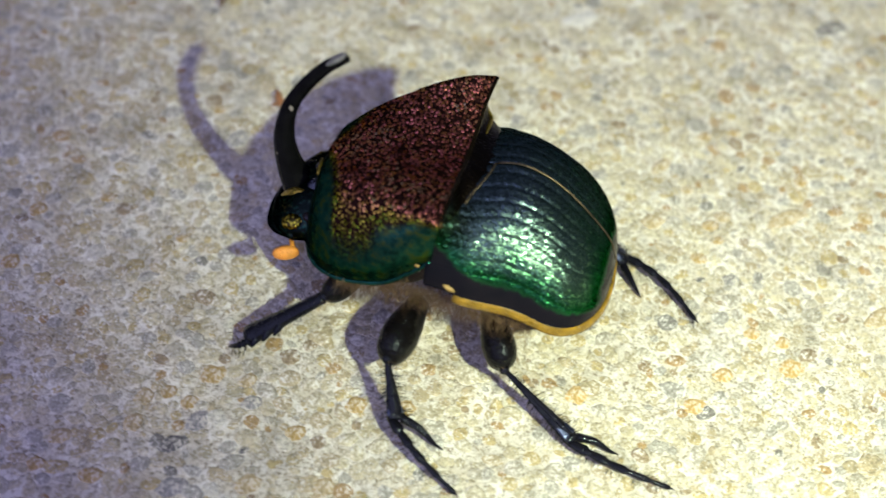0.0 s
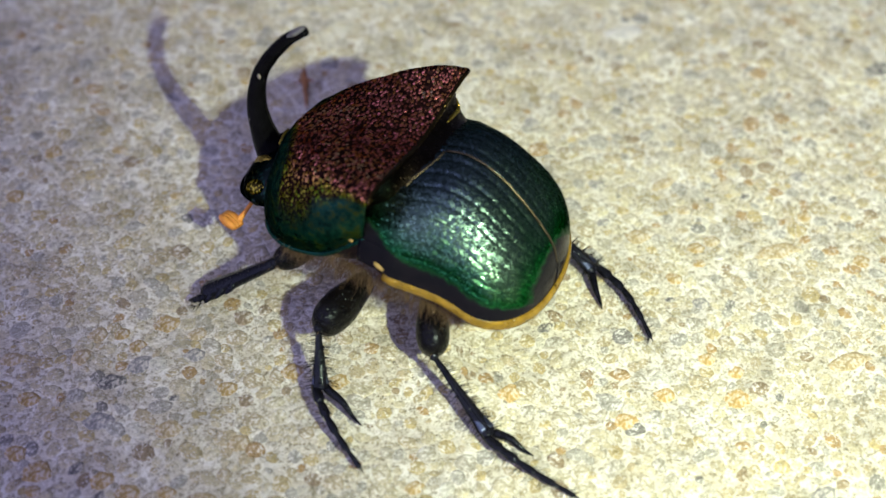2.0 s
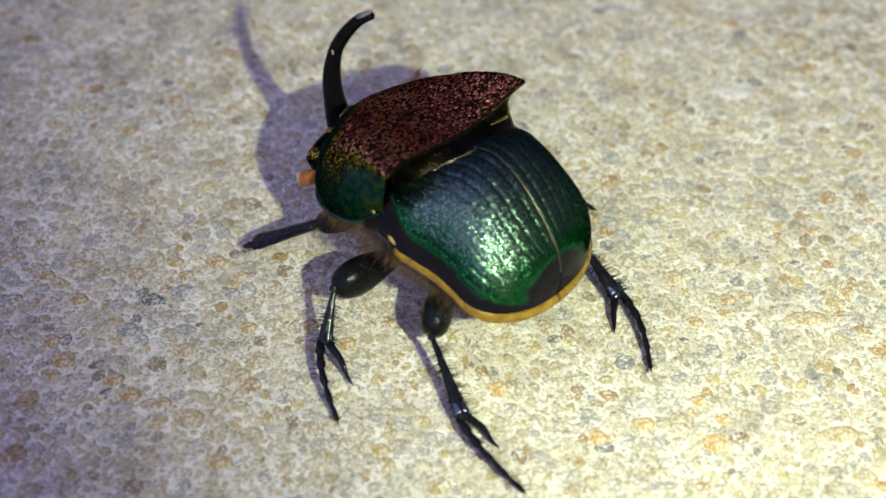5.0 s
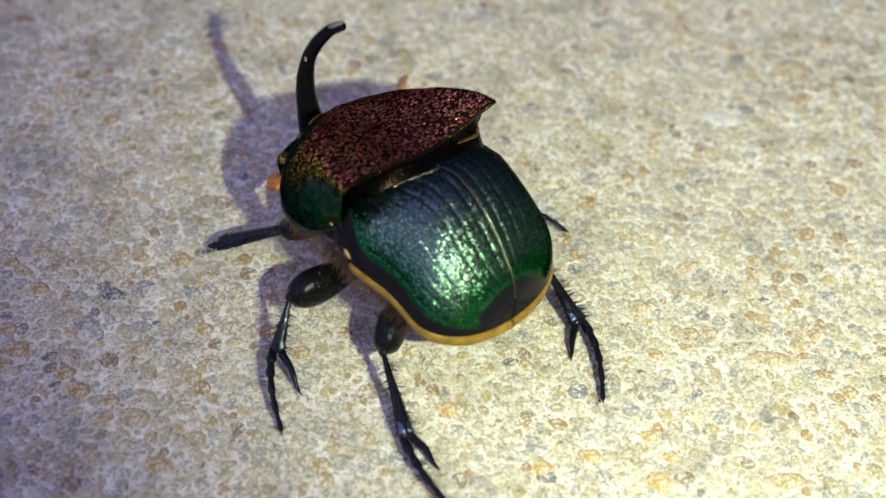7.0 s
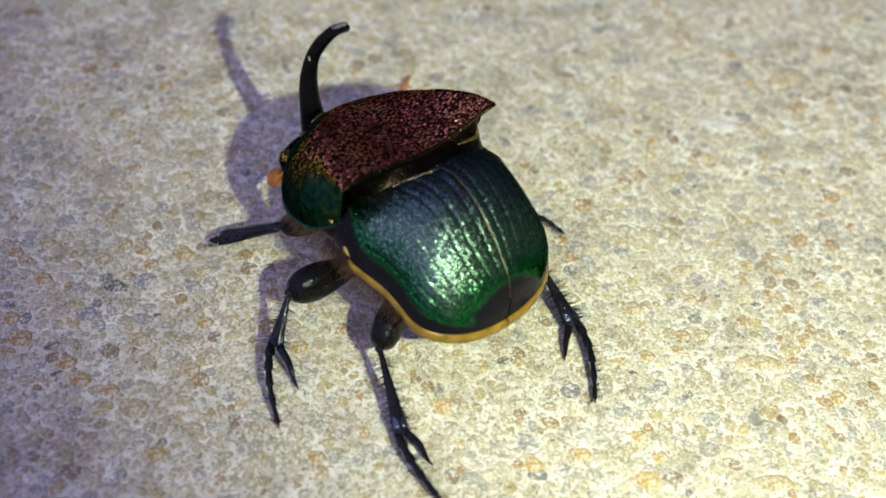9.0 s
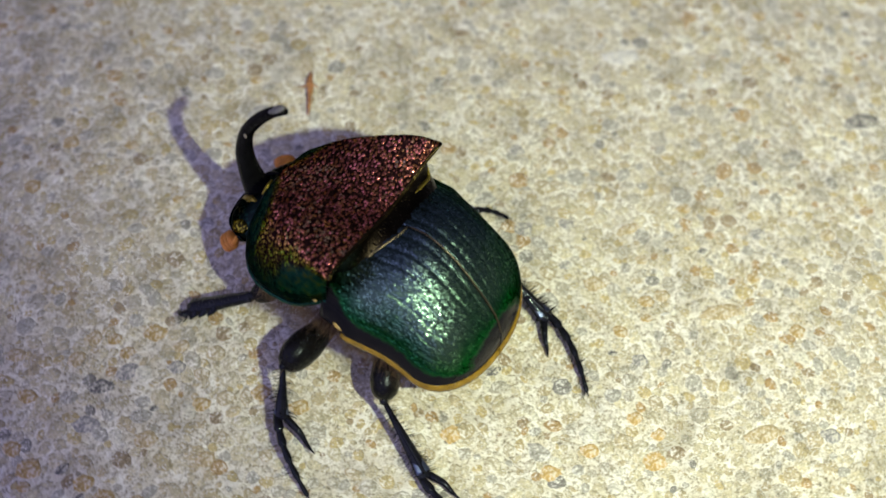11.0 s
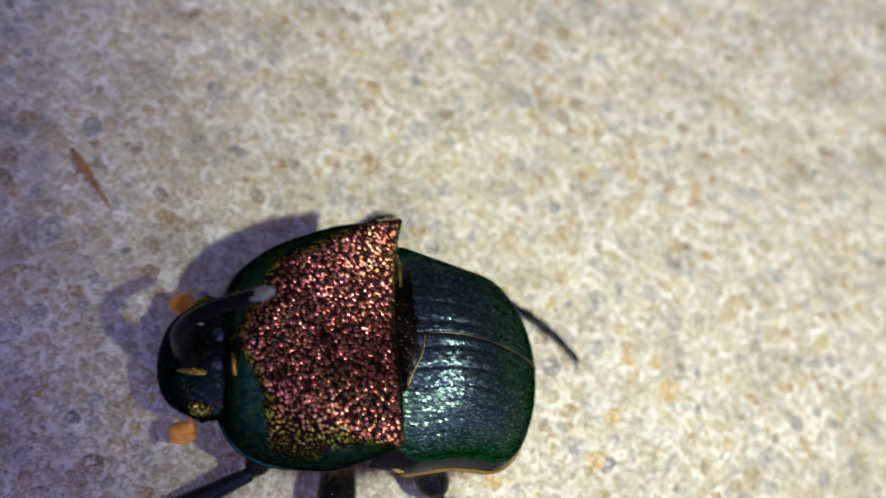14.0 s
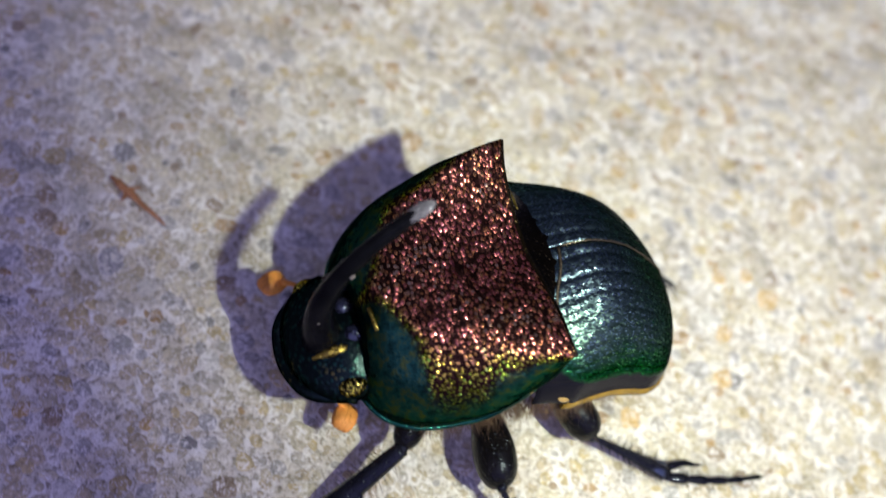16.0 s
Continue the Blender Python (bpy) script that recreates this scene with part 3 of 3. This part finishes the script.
# legs
def make_leg(name, hip, knee, ankle, spur, tip, femur=0.75, shin=(0.28, 0.55), teeth=0, hairs=26, label="", bow=0.3):
    mid = [(a + b) / 2 for a, b in zip(hip, knee)]
    ob = part(name, mesh_of("femur", *tube([(*B(*hip), femur * 0.6), (*B(*mid), femur), (*B(*[m * 0.4 + k * 0.6 for m, k in zip(mid, knee)]), femur * 0.93), (*B(*[m * 0.1 + k * 0.9 for m, k in zip(mid, knee)]), femur * 0.6), (*B(*knee), 0.2)],
              16, 6, (0.85, 1.0)), THIGH), beetle, label)
    rng = random.Random(str(hip))
    hip_v, knee_v = Vector(B(*hip)), Vector(B(*knee))
    fuzz = []
    for _ in range(70):
        u, w = rng.uniform(0.35, 1.0), Vector((rng.uniform(-1, 1), rng.uniform(-1, 1), rng.uniform(-0.9, 0.3))).normalized()
        c = hip_v + (knee_v - hip_v) * u + w * femur * 0.7 * math.sin(min(1.0, 1.25 - u) * 1.57)
        fuzz.append(bristle(c, c + (w + (knee_v - hip_v).normalized() * 0.5) * rng.uniform(0.25, 0.5), 0.012))
    part("thigh_hairs", mesh_of("thigh_hairs", *joined(*fuzz), HAIR), ob)
    k, a, t, sp = Vector(B(*knee)), Vector(B(*ankle)), Vector(B(*tip)), Vector(B(*spur))
    along = (a - k).normalized()
    side = along.cross(Vector((0, 0, 1))).normalized()
    foot_side = 1 if (t - a).normalized().dot(side) > (sp - a).normalized().dot(side) else -1
    rows = [(*(k + (a - k) * u), shin[0] + (shin[1] - shin[0]) * u ** 1.25) for u in (0, 0.25, 0.5, 0.75, 0.94, 1.0)]
    rows[-1] = (*(a + along * 0.05), shin[1] * 0.82)
    shapes = [tube(rows, 8, 4, (0.96, 0.7) if teeth else (0.86, 0.55))]
    # a sharp keel along the shin's back
    shapes.append(tube([(*(k + (a - k) * u + Vector((0, 0, (shin[0] + (shin[1] - shin[0]) * u ** 1.25) * 0.5))), 0.05 + 0.07 * u) for u in (0.05, 0.5, 0.97)], 6, 4))
    for i in range(teeth):
        c = k + (a - k) * (0.55 + 0.15 * i)
        o = side * (-1 if knee[1] < 0 else 1)
        shapes.append(tube([(*c, 0.3), (*(c + o * 0.45 + along * 0.25), 0.2), (*(c + o * 0.75 + along * 0.5), 0.05)], 6, 3))
    tibia = part("tibia", mesh_of("tibia", *joined(*shapes), BLACK), ob)
    # a smooth hollow facet widens towards the shin's end; middle and hind ones have the sky's blue sheen in their
    # colour
    u0 = 0.12 if teeth else 0.42
    facet = [(*(k + (a - k) * u + Vector((0, 0, shin[1] * (0.60 if teeth else 0.30) * u))), 0.04 + shin[1] * (0.45 if teeth else 0.80) * ((u - u0) / (1 - u0)) ** (0.5 if teeth else 1.1)) for u in (u0, 0.6, 0.8, 0.95)]
    part("shin_facet", mesh_of("shin_facet", *tube(facet, 10, 4, (1.0, 0.30)), BLACK if teeth else BLUE_SHEEN), tibia, "smooth facet, with a painted blue sheen except on the forelegs")
    part("knee", mesh_of("knee", *ellipsoid(tuple(k), (0.24, 0.24, 0.24), 12, 8), BLACK), ob)
    s0 = a - side * foot_side * shin[1] * 0.5
    part("spur", mesh_of("spur", *tube([(*s0, 0.22), (*(s0 * 0.6 + sp * 0.4 + Vector((0, 0, 0.1)) - side * foot_side * 0.1), 0.17), (*(s0 * 0.25 + sp * 0.75), 0.1), (*sp, 0.02)], 8, 4), BLACK), ob)
    # tarsus: five short joints with narrow waists, bowed to the outside
    t0 = a + side * foot_side * shin[1] * 0.45 - along * 0.1
    rows = []
    for i in range(5):
        for u, r in ((0.06, 0.19), (0.5, 0.25), (0.9, 0.29)):
            w = (i + u) / 5
            rows.append((*(t0 + (t - t0) * w + Vector((0, 0, 0.25 * math.sin(w * math.pi))) + side * foot_side * bow * math.sin(w * math.pi)), r * (1.05 - 0.62 * w)))
    rows.append((*t, 0.03))
    part("tarsus", mesh_of("tarsus", *tube(rows, 8, 2, (1.0, 0.75)), BLACK), ob)
    claw = (t - t0).normalized()
    part("claw", mesh_of("claw", *tube([(*(t - claw * 0.1), 0.06), (*(t + claw * 0.1 + Vector((0, 0, 0.02))), 0.04), (*(t + claw * 0.2 - Vector((0, 0, 0.06))), 0.012)], 6, 3), BLACK), ob)
    if hairs:
        rng = random.Random(name + str(knee))
        shapes = []
        for i in range(hairs * 4):
            u = rng.uniform(0.08, 1.0)
            if rng.random() < 0.65:
                sd, r = rng.choice((-1, 1)), shin[0] + (shin[1] - shin[0]) * u ** 1.25
                c = k + (a - k) * u + side * sd * r * 0.85
            else:
                sd, r = rng.choice((-1, 1)), 0.2
                c = t0 + (t - t0) * u + side * foot_side * bow * math.sin(u * math.pi) + side * sd * 0.16
            o = (side * sd + along * rng.uniform(0.15, 0.5) + Vector((0, 0, rng.uniform(-0.1, 0.4)))).normalized()
            shapes.append(bristle(c, c + o * rng.uniform(0.3, 0.68), 0.017))
        part("bristles", mesh_of("bristles", *joined(*shapes), BLACK), tibia)
    return ob


make_leg("front_leg", (3.6, -2.6, 3.6), (5.0, -4.6, 3.3), (8.3, -5.85, 0.75), (8.6, -5.2, 0.1), (9.05, -6.15, 0.1), 0.7, (0.35, 0.6), 3, 16, "black toothed digging foreleg")
make_leg("front_leg", (3.6, 2.6, 3.6), (5.0, 3.2, 3.0), (6.3, 3.3, 0.6), (6.6, 3.0, 0.1), (6.9, 3.4, 0.1), 0.7, (0.35, 0.6), 3, 10, "black toothed digging foreleg")
make_leg("middle_leg", (0.9, -3.3, 2.8), (1.35, -6.9, 2.95), (0.4, -8.55, 1.0), (-1.9, -8.9, 0.05), (-3.0, -11.0, 0.15), 1.0, (0.14, 0.5), 0, 30, "black bristly middle leg with a stout thigh")
make_leg("middle_leg", (1.0, 3.2, 3.4), (0.6, 6.2, 2.8), (-0.7, 7.2, 0.8), (-1.9, 7.0, 0.05), (-2.55, 9.05, 0.15), 1.0, (0.14, 0.48), 0, 30, "black bristly middle leg with a stout thigh")
make_leg("hind_leg", (-2.4, -3.0, 3.2), (-3.7, -5.3, 2.1), (-7.4, -7.0, 0.45), (-9.5, -6.86, 0.05), (-12.0, -8.0, 0.12), 0.9, (0.15, 0.5), 0, 44, "black long hind leg spread on the concrete")
make_leg("hind_leg", (-2.4, 3.0, 3.2), (-4.4, 4.9, 2.2), (-7.8, 4.45, 0.4), (-8.95, 2.6, 0.05), (-11.75, 1.9, 0.12), 0.9, (0.15, 0.6), 0, 60, "black long hind leg spread on the concrete")


def make_fringe():
    rng = random.Random(5)
    shapes = []
    for i in range(2800):
        s = rng.choice((-1, 1))
        f = rng.uniform(-4.5, 4.5)
        w = ely_width(f) if f < -0.6 else 4.75
        z = spline(ELY_LOW, f) - 0.3 if f < -0.6 else 5.2
        p = Vector(B(f, s * (w - rng.uniform(0.2, 0.9)), z - rng.uniform(0, 0.9)))
        o = Vector((rng.uniform(-0.5, 0.5), -s * rng.uniform(0.2, 1.0), rng.uniform(-1.0, -0.1))).normalized()
        shapes.append(bristle(p, p + o * rng.uniform(0.4, 1.2), 0.012))
    return part("hair_fringe", mesh_of("hair_fringe", *joined(*shapes), HAIR), beetle, "brown hairs along the underside")


tagged(make_fringe(), kind="stuff")
part("shoulder_plate", mesh_of("shoulder_plate", *joined(ellipsoid(B(-0.83, -5.02, 6.38), (0.34, 0.13, 0.14), 14, 10, -0.4), ellipsoid(B(0.75, -4.74, 7.05), (0.14, 0.08, 0.09), 12, 8, -0.4)), chitin("pale_plate", (0.26, 0.17, 0.05), 0.35, 0.03)), beetle, "pale yellow plate under the shoulder")


# ---- loose things ----
def make_splinter():
    rows = [(-0.2, 25.4, 0.1, 0.07), (-0.42, 24.8, 0.16, 0.19), (-0.72, 23.9, 0.14, 0.16), (-1.0, 23.1, 0.12, 0.11), (-1.3, 22.2, 0.1, 0.04)]
    side = [(-0.55, 24.5, 0.14, 0.11), (-0.3, 24.15, 0.2, 0.07), (-0.15, 23.95, 0.22, 0.02)]
    other = [(-0.6, 24.4, 0.12, 0.12), (-1.0, 24.35, 0.16, 0.07), (-1.25, 24.45, 0.14, 0.02)]
    ob = new("plant_fibre", mesh_of("plant_fibre", *joined(tube(rows, 8, 5, (1, 0.45), wobble=0.5), tube(side, 6, 4), tube(other, 6, 4)), WOOD))
    return tagged(ob, "orange-brown dry plant splinter lying on concrete", "plant splinter")


def make_twig():
    rows = [(1.05, 33.4, 0.2, 0.12), (1.6, 33.85, 0.32, 0.2), (2.9, 34.2, 0.36, 0.23), (4.0, 34.05, 0.3, 0.19), (4.7, 33.8, 0.2, 0.08)]
    ob = new("twig", mesh_of("twig", *tube(rows, 9, 6, (1, 0.8), wobble=0.4), BARK))
    return tagged(ob, "small dark brown twig lying on concrete", "twig")


make_splinter()
make_twig()


# ---- the phone's lamp, carried beside the lens ----
def make_lamp():
    lamp = new("phone_lamp")
    tagged(lamp, "small glowing phone lamp in a black housing", "lamp")
    n = 28
    # an added, unseen hood reaches past the lens and cuts the beam's spread
    ring = []
    for r, z in ((1.25, 0.2), (3.6, 0.05), (3.6, -5.4), (4.0, -5.4), (4.0, 0.6), (0.2, 0.6)):
        ring.append([(r * math.cos(2 * math.pi * k / n), r * math.sin(2 * math.pi * k / n), z) for k in range(n + 1)])
    part("housing", mesh_of("housing", *lofted(ring), PLASTIC, smooth=False), lamp, "unseen black hood that narrows the lamp's beam")
    verts = [(1.2 * math.cos(2 * math.pi * k / n), 1.2 * math.sin(2 * math.pi * k / n), 0.0) for k in range(n)]
    me = mesh_of("lamp_lens", verts, [tuple(range(n))[::-1]], GLOW, smooth=False)
    part("lamp_lens", me, lamp, "glowing warm white lens")
    return lamp


phone_lamp = make_lamp()


# ---- stones and grains of the slab ----
def pebble_mesh(name, rx, ry, h, seed, mat, n=9):
    rng = random.Random(seed)
    rad = [rng.uniform(0.78, 1.12) for _ in range(n)]
    rings = []
    for q, z in ((1.0, -0.9), (0.93, 0.25), (0.74, 0.8), (0.3, 0.97)):
        rings.append([(rx * q * rad[k] * math.cos(2 * math.pi * k / n), ry * q * rad[k] * math.sin(2 * math.pi * k / n), h * z * (1 + rng.uniform(-0.12, 0.12))) for k in range(n)])
    verts = [v for r in rings for v in r] + [(0, 0, h)]
    faces = [(i * n + k, i * n + (k + 1) % n, (i + 1) * n + (k + 1) % n, (i + 1) * n + k) for i in range(3) for k in range(n)]
    faces += [(3 * n + k, 3 * n + (k + 1) % n, 4 * n) for k in range(n)]
    return verts, faces


BROWN = stone("brown_stone", (0.34, 0.285, 0.19))
ORANGE, YEL, DARK, TAN, GREY, WHITE = (stone("orange_stone", (0.45, 0.315, 0.12)), stone("yellow_stone", (0.56, 0.38, 0.14)), stone("dark_stone", (0.15, 0.145, 0.14)),
                                       stone("tan_stone", (0.47, 0.37, 0.20)), stone("grey_stone", (0.31, 0.30, 0.29)), stone("white_stone", (0.66, 0.65, 0.60)))
# stones that stand out in the slab: x, y and half length in millimetres
LONG_TAN = [(16.6, 2.35, 1.35), (15.5, -5.1, 1.25), (13.9, 9.1, 0.9)]
ORANGE_AT = [(20.0, 0.0, 0.52), (-13.7, -2.6, 0.6), (-8.7, 5.3, 0.58), (-13.1, 10.5, 0.66), (-15.0, 24.5, 0.55), (-17.7, 22.0, 0.6), (17.5, 9.4, 0.45), (19.1, 8.7, 0.4), (12.9, 4.3, 0.5),
             (10.8, 3.0, 0.45), (19.3, 3.9, 0.45), (-21.9, 10.7, 0.5), (-20.2, 8.8, 0.55), (-15.3, 10.8, 0.45), (-14.8, 9.8, 0.5), (-11.8, 5.6, 0.55), (-21.5, 6.1, 0.55), (-20.9, 4.7, 0.75)]
RUST_AT = [(-21.3, 3.8, 0.4), (-18.4, 3.1, 0.6), (-17.6, 2.0, 0.7), (-16.1, 1.3, 0.45), (-11.7, 23.3, 0.45), (-10.0, 18.7, 0.4), (-7.0, 3.9, 0.6), (-6.2, -2.9, 0.5), (28.3, 21.6, 0.5), (-3.5, 26.0, 0.45), (14.1, 19.7, 0.45), (12.5, 3.3, 0.35)]
TAN_AT = [(24.6, 5.2, 0.5), (13.8, 6.9, 0.45), (-20.4, 11.4, 0.6), (-17.4, 10.2, 0.6), (-16.3, 11.2, 0.6), (-15.0, 4.5, 0.7), (-12.3, 2.5, 0.6), (10.6, 6.3, 0.7), (13.9, 4.4, 0.55), (-15.0, 0.2, 0.9), (13.5, 22.2, 0.4), (23.8, 25.6, 1.4), (-12.0, 9.3, 0.5)]
YELLOW_AT = [(0.0, 0.0, 0.62), (9.5, -4.7, 0.7), (10.3, -3.4, 0.45), (9.5, -2.1, 0.5), (4.1, -3.6, 0.6), (6.5, -3.1, 0.5)]
DARK_AT = [(3.36, 2.8, 0.45), (-14.18, 6.1, 0.26), (-19.3, 4.2, 0.45), (7.14, 22.74, 0.4), (23.45, 15.2, 0.35), (30.5, 12.05, 1.1), (11.2, 9.2, 0.15), (17.3, 6.4, 0.33), (9.9, 1.9, 0.3), (-16.5, 8.2, 0.75), (-18.8, 2.4, 0.35), (14.4, 27.3, 0.25), (7.9, 32.1, 0.3)]
GREY_AT = [(10.1, -10.7, 0.6), (18.9, -6.2, 0.6), (9.78, 16.3, 0.5), (-3.9, 23.5, 0.8), (8.2, 10.9, 0.7), (9.5, 7.9, 0.4), (20.8, 6.5, 0.5), (11.1, 1.0, 0.5), (-15.0, 8.6, 0.7), (-17.7, 6.3, 0.8), (-12.5, 8.1, 0.55), (10.6, 10.5, 0.5)]
BROWN_AT = [(22.8, 26.9, 0.61), (23.7, 26.1, 0.74), (24.9, 27.1, 0.67), (24.7, 25.1, 0.77), (26.1, 26.1, 0.78), (26.4, 24.4, 0.53), (27.7, 26.7, 0.51), (28.3, 25.6, 0.88), (23.7, 23.8, 0.62), (25.1, 23.6, 0.61), (28.7, 24.2, 0.95), (28.5, 28.2, 0.71), (29.8, 27.3, 0.88)]
PALE_AT = [(18.6, 21.1, 1.5), (13.57, 3.24, 0.3)]
MARKED = [(x, y, r, shape, mat) for spots, shape, mat in ((LONG_TAN, 0.4, TAN), (ORANGE_AT, 0.85, ORANGE), (RUST_AT, 0.8, ORANGE), (TAN_AT, 0.75, TAN), (YELLOW_AT, 0.85, YEL),
                                                          (DARK_AT, 0.6, DARK), (GREY_AT, 0.75, GREY), (BROWN_AT, 0.7, BROWN), (PALE_AT, 0.4, WHITE)) for x, y, r in spots]


def lay_stones():
    rng = random.Random(11)
    cell, taken = {}, []

    def free(x, y, r):
        cx, cy = int(x // 1), int(y // 1)
        for i in range(cx - 1, cx + 2):
            for j in range(cy - 1, cy + 2):
                for a, b, s in cell.get((i, j), ()):
                    if (a - x) ** 2 + (b - y) ** 2 < (0.69 * (s + r)) ** 2:
                        return False
        return True

    def take(x, y, r):
        reach = max(0, math.ceil(r - 0.4))
        for i in range(-reach, reach + 1):
            for j in range(-reach, reach + 1):
                cell.setdefault((int(x // 1) + i, int(y // 1) + j), []).append((x, y, r))

    for i, (x, y, rx, shape, mat) in enumerate(MARKED):
        ry, turn = rx * shape, rng.uniform(-25, 15)
        me = mesh_of("stone", *pebble_mesh("stone", rx, ry, 0.035 + 0.02 * min(rx, ry), 100 + i, mat, 12), mat)
        ob = part("stone", me, ground)
        ob.matrix_basis = pose(x * MM, y * MM, (relief(x, y) + 0.015) * MM, 0, 0, turn)
        take(x, y, max(rx, ry) * 0.8)
    kinds = [mesh_of("grain", *pebble_mesh("grain", 0.5 * rng.uniform(0.75, 1.2), 0.5 * rng.uniform(0.65, 1.0), 0.038 * rng.uniform(0.7, 1.3), 300 + k, GRAIN_ONE), GRAIN_ONE) for k in range(14)]
    spots = []
    for size, tries in ((0.60, 800), (0.48, 7000), (0.36, 26000), (0.25, 34000)):
        for _ in range(tries):
            x, y, r = rng.uniform(-29, 40), rng.uniform(-19.5, 46), size * rng.uniform(0.75, 1.2)
            if free(x, y, r):
                take(x, y, r)
                spots.append((x, y, r))
    near = [s for s in spots if s[2] > 0.44 and -12 < s[0] < 12 and -9 < s[1] < 18][:270]
    nearset = set(near)
    for x, y, r in near:
        ob = part("grain", rng.choice(kinds), ground)
        ob.matrix_basis = pose(x * MM, y * MM, (relief(x, y) + rng.uniform(-0.03, 0.015)) * MM, rng.uniform(-6, 6), rng.uniform(-6, 6), rng.uniform(0, 360)) @ Matrix.Scale(r / 0.46, 4)
    shapes = [pebble_mesh("g", 0.5, 0.5 * rng.uniform(0.6, 1.0), 0.038, 500 + k, GRAIN_MANY, 8) for k in range(40)]
    verts, faces = [], []
    for s in spots:
        if s in nearset:
            continue
        x, y, r = s
        v, f = shapes[rng.randrange(40)]
        k, w, z = r / 0.46, rng.uniform(0, 6.28), relief(x, y) + rng.uniform(-0.03, 0.015)
        c, sn, o = math.cos(w) * k, math.sin(w) * k, len(verts)
        verts += [(x + a * c - b * sn, y + a * sn + b * c, z + h * min(k, 1.2)) for a, b, h in v]
        faces += [tuple(o + i for i in face) for face in f]
    me = bpy.data.meshes.new("sand_grains")
    me.from_pydata([(x * MM, y * MM, z * MM) for x, y, z in verts], [], faces)
    me.polygons.foreach_set("use_smooth", [True] * len(me.polygons))
    me.materials.append(GRAIN_MANY)
    tagged(part("sand_grains", me, ground, "pale, tan and grey sand grains set in cement"), kind="stuff")


lay_stones()


def motions():
    walk(phone_lamp, [(t, m @ pose(LAMP_SIDE, LAMP_UP, LAMP_BACK, *LAMP_TURN)) for t, m in PATH])
    # the head rolls, nods and turns on its neck
    walk(head, [(t, pose(*[c * MM for c in NECK], *turn)) for t, *turn in HEAD_TURN])
    walk(antenna_left, [(t, aimed((7.6, -1.7, 4.0), club)) for t, club in LEFT_CLUB])
    walk(antenna_right, [(t, aimed((7.4, 2.7, 4.0), club)) for t, club in RIGHT_CLUB])


def aimed(root, club):
    """The pose of an antenna that starts at root and points to its club; both as forward, right, up."""
    way = Vector(B(*club)) - Vector(B(*root))
    return Matrix.Translation(Vector(B(*root)) * MM) @ way.to_track_quat("X", "Z").to_matrix().to_4x4()


HEAD_TURN = [(0, 0, 0, 0), (9.7, 0, 0, 0), (11.8, -0.8, 2.5, 4.0), (12.0, -1.4, 3.0, 4.6), (12.5, -6.6, -5.2, -6.0), (13.0, -3.5, -4.0, -6.5), (13.5, -0.5, -2.0, -6.0), (14.0, 1.2, 1.2, -3.0),
             (14.5, 2.8, 3.6, 0.5), (15.0, 4.8, 5.4, 1.2), (15.5, 3.2, 1.0, 4.2), (16, 1.5, -2.4, 6.8)]
LEFT_CLUB = [(0, (6.8, -3.5, 4.36)), (1.0, (7.0, -3.6, 4.2)), (1.5, (8.3, -3.3, 3.15)), (2.0, (8.15, -3.4, 3.0)), (2.5, (8.1, -3.25, 3.0)), (3.0, (8.5, -2.3, 2.4)), (3.5, (8.57, -2.15, 2.3)),
             (6.0, (8.5, -2.3, 2.3)), (9.7, (8.57, -2.45, 2.4)), (11.8, (8.0, -2.3, 2.15)), (12.5, (8.33, -1.9, 2.15)), (13.5, (8.1, -2.6, 2.3)), (14.5, (6.9, -2.5, 2.3)), (16, (6.4, -2.5, 2.6))]
RIGHT_CLUB = [(0, (7.6, 3.6, 3.0)), (9.7, (8.2, 3.8, 3.0)), (11.8, (9.0, 3.9, 3.1)), (12.5, (8.9, 4.1, 4.8)), (13.0, (9.2, 4.05, 4.6)), (13.5, (9.1, 3.5, 4.1)), (14.0, (7.6, 3.5, 2.0)),
              (14.5, (8.5, 3.6, 2.4)), (15.0, (7.7, 3.6, 2.2)), (15.5, (6.9, 3.55, 2.1)), (16, (7.84, 4.15, 2.4))]


motions()
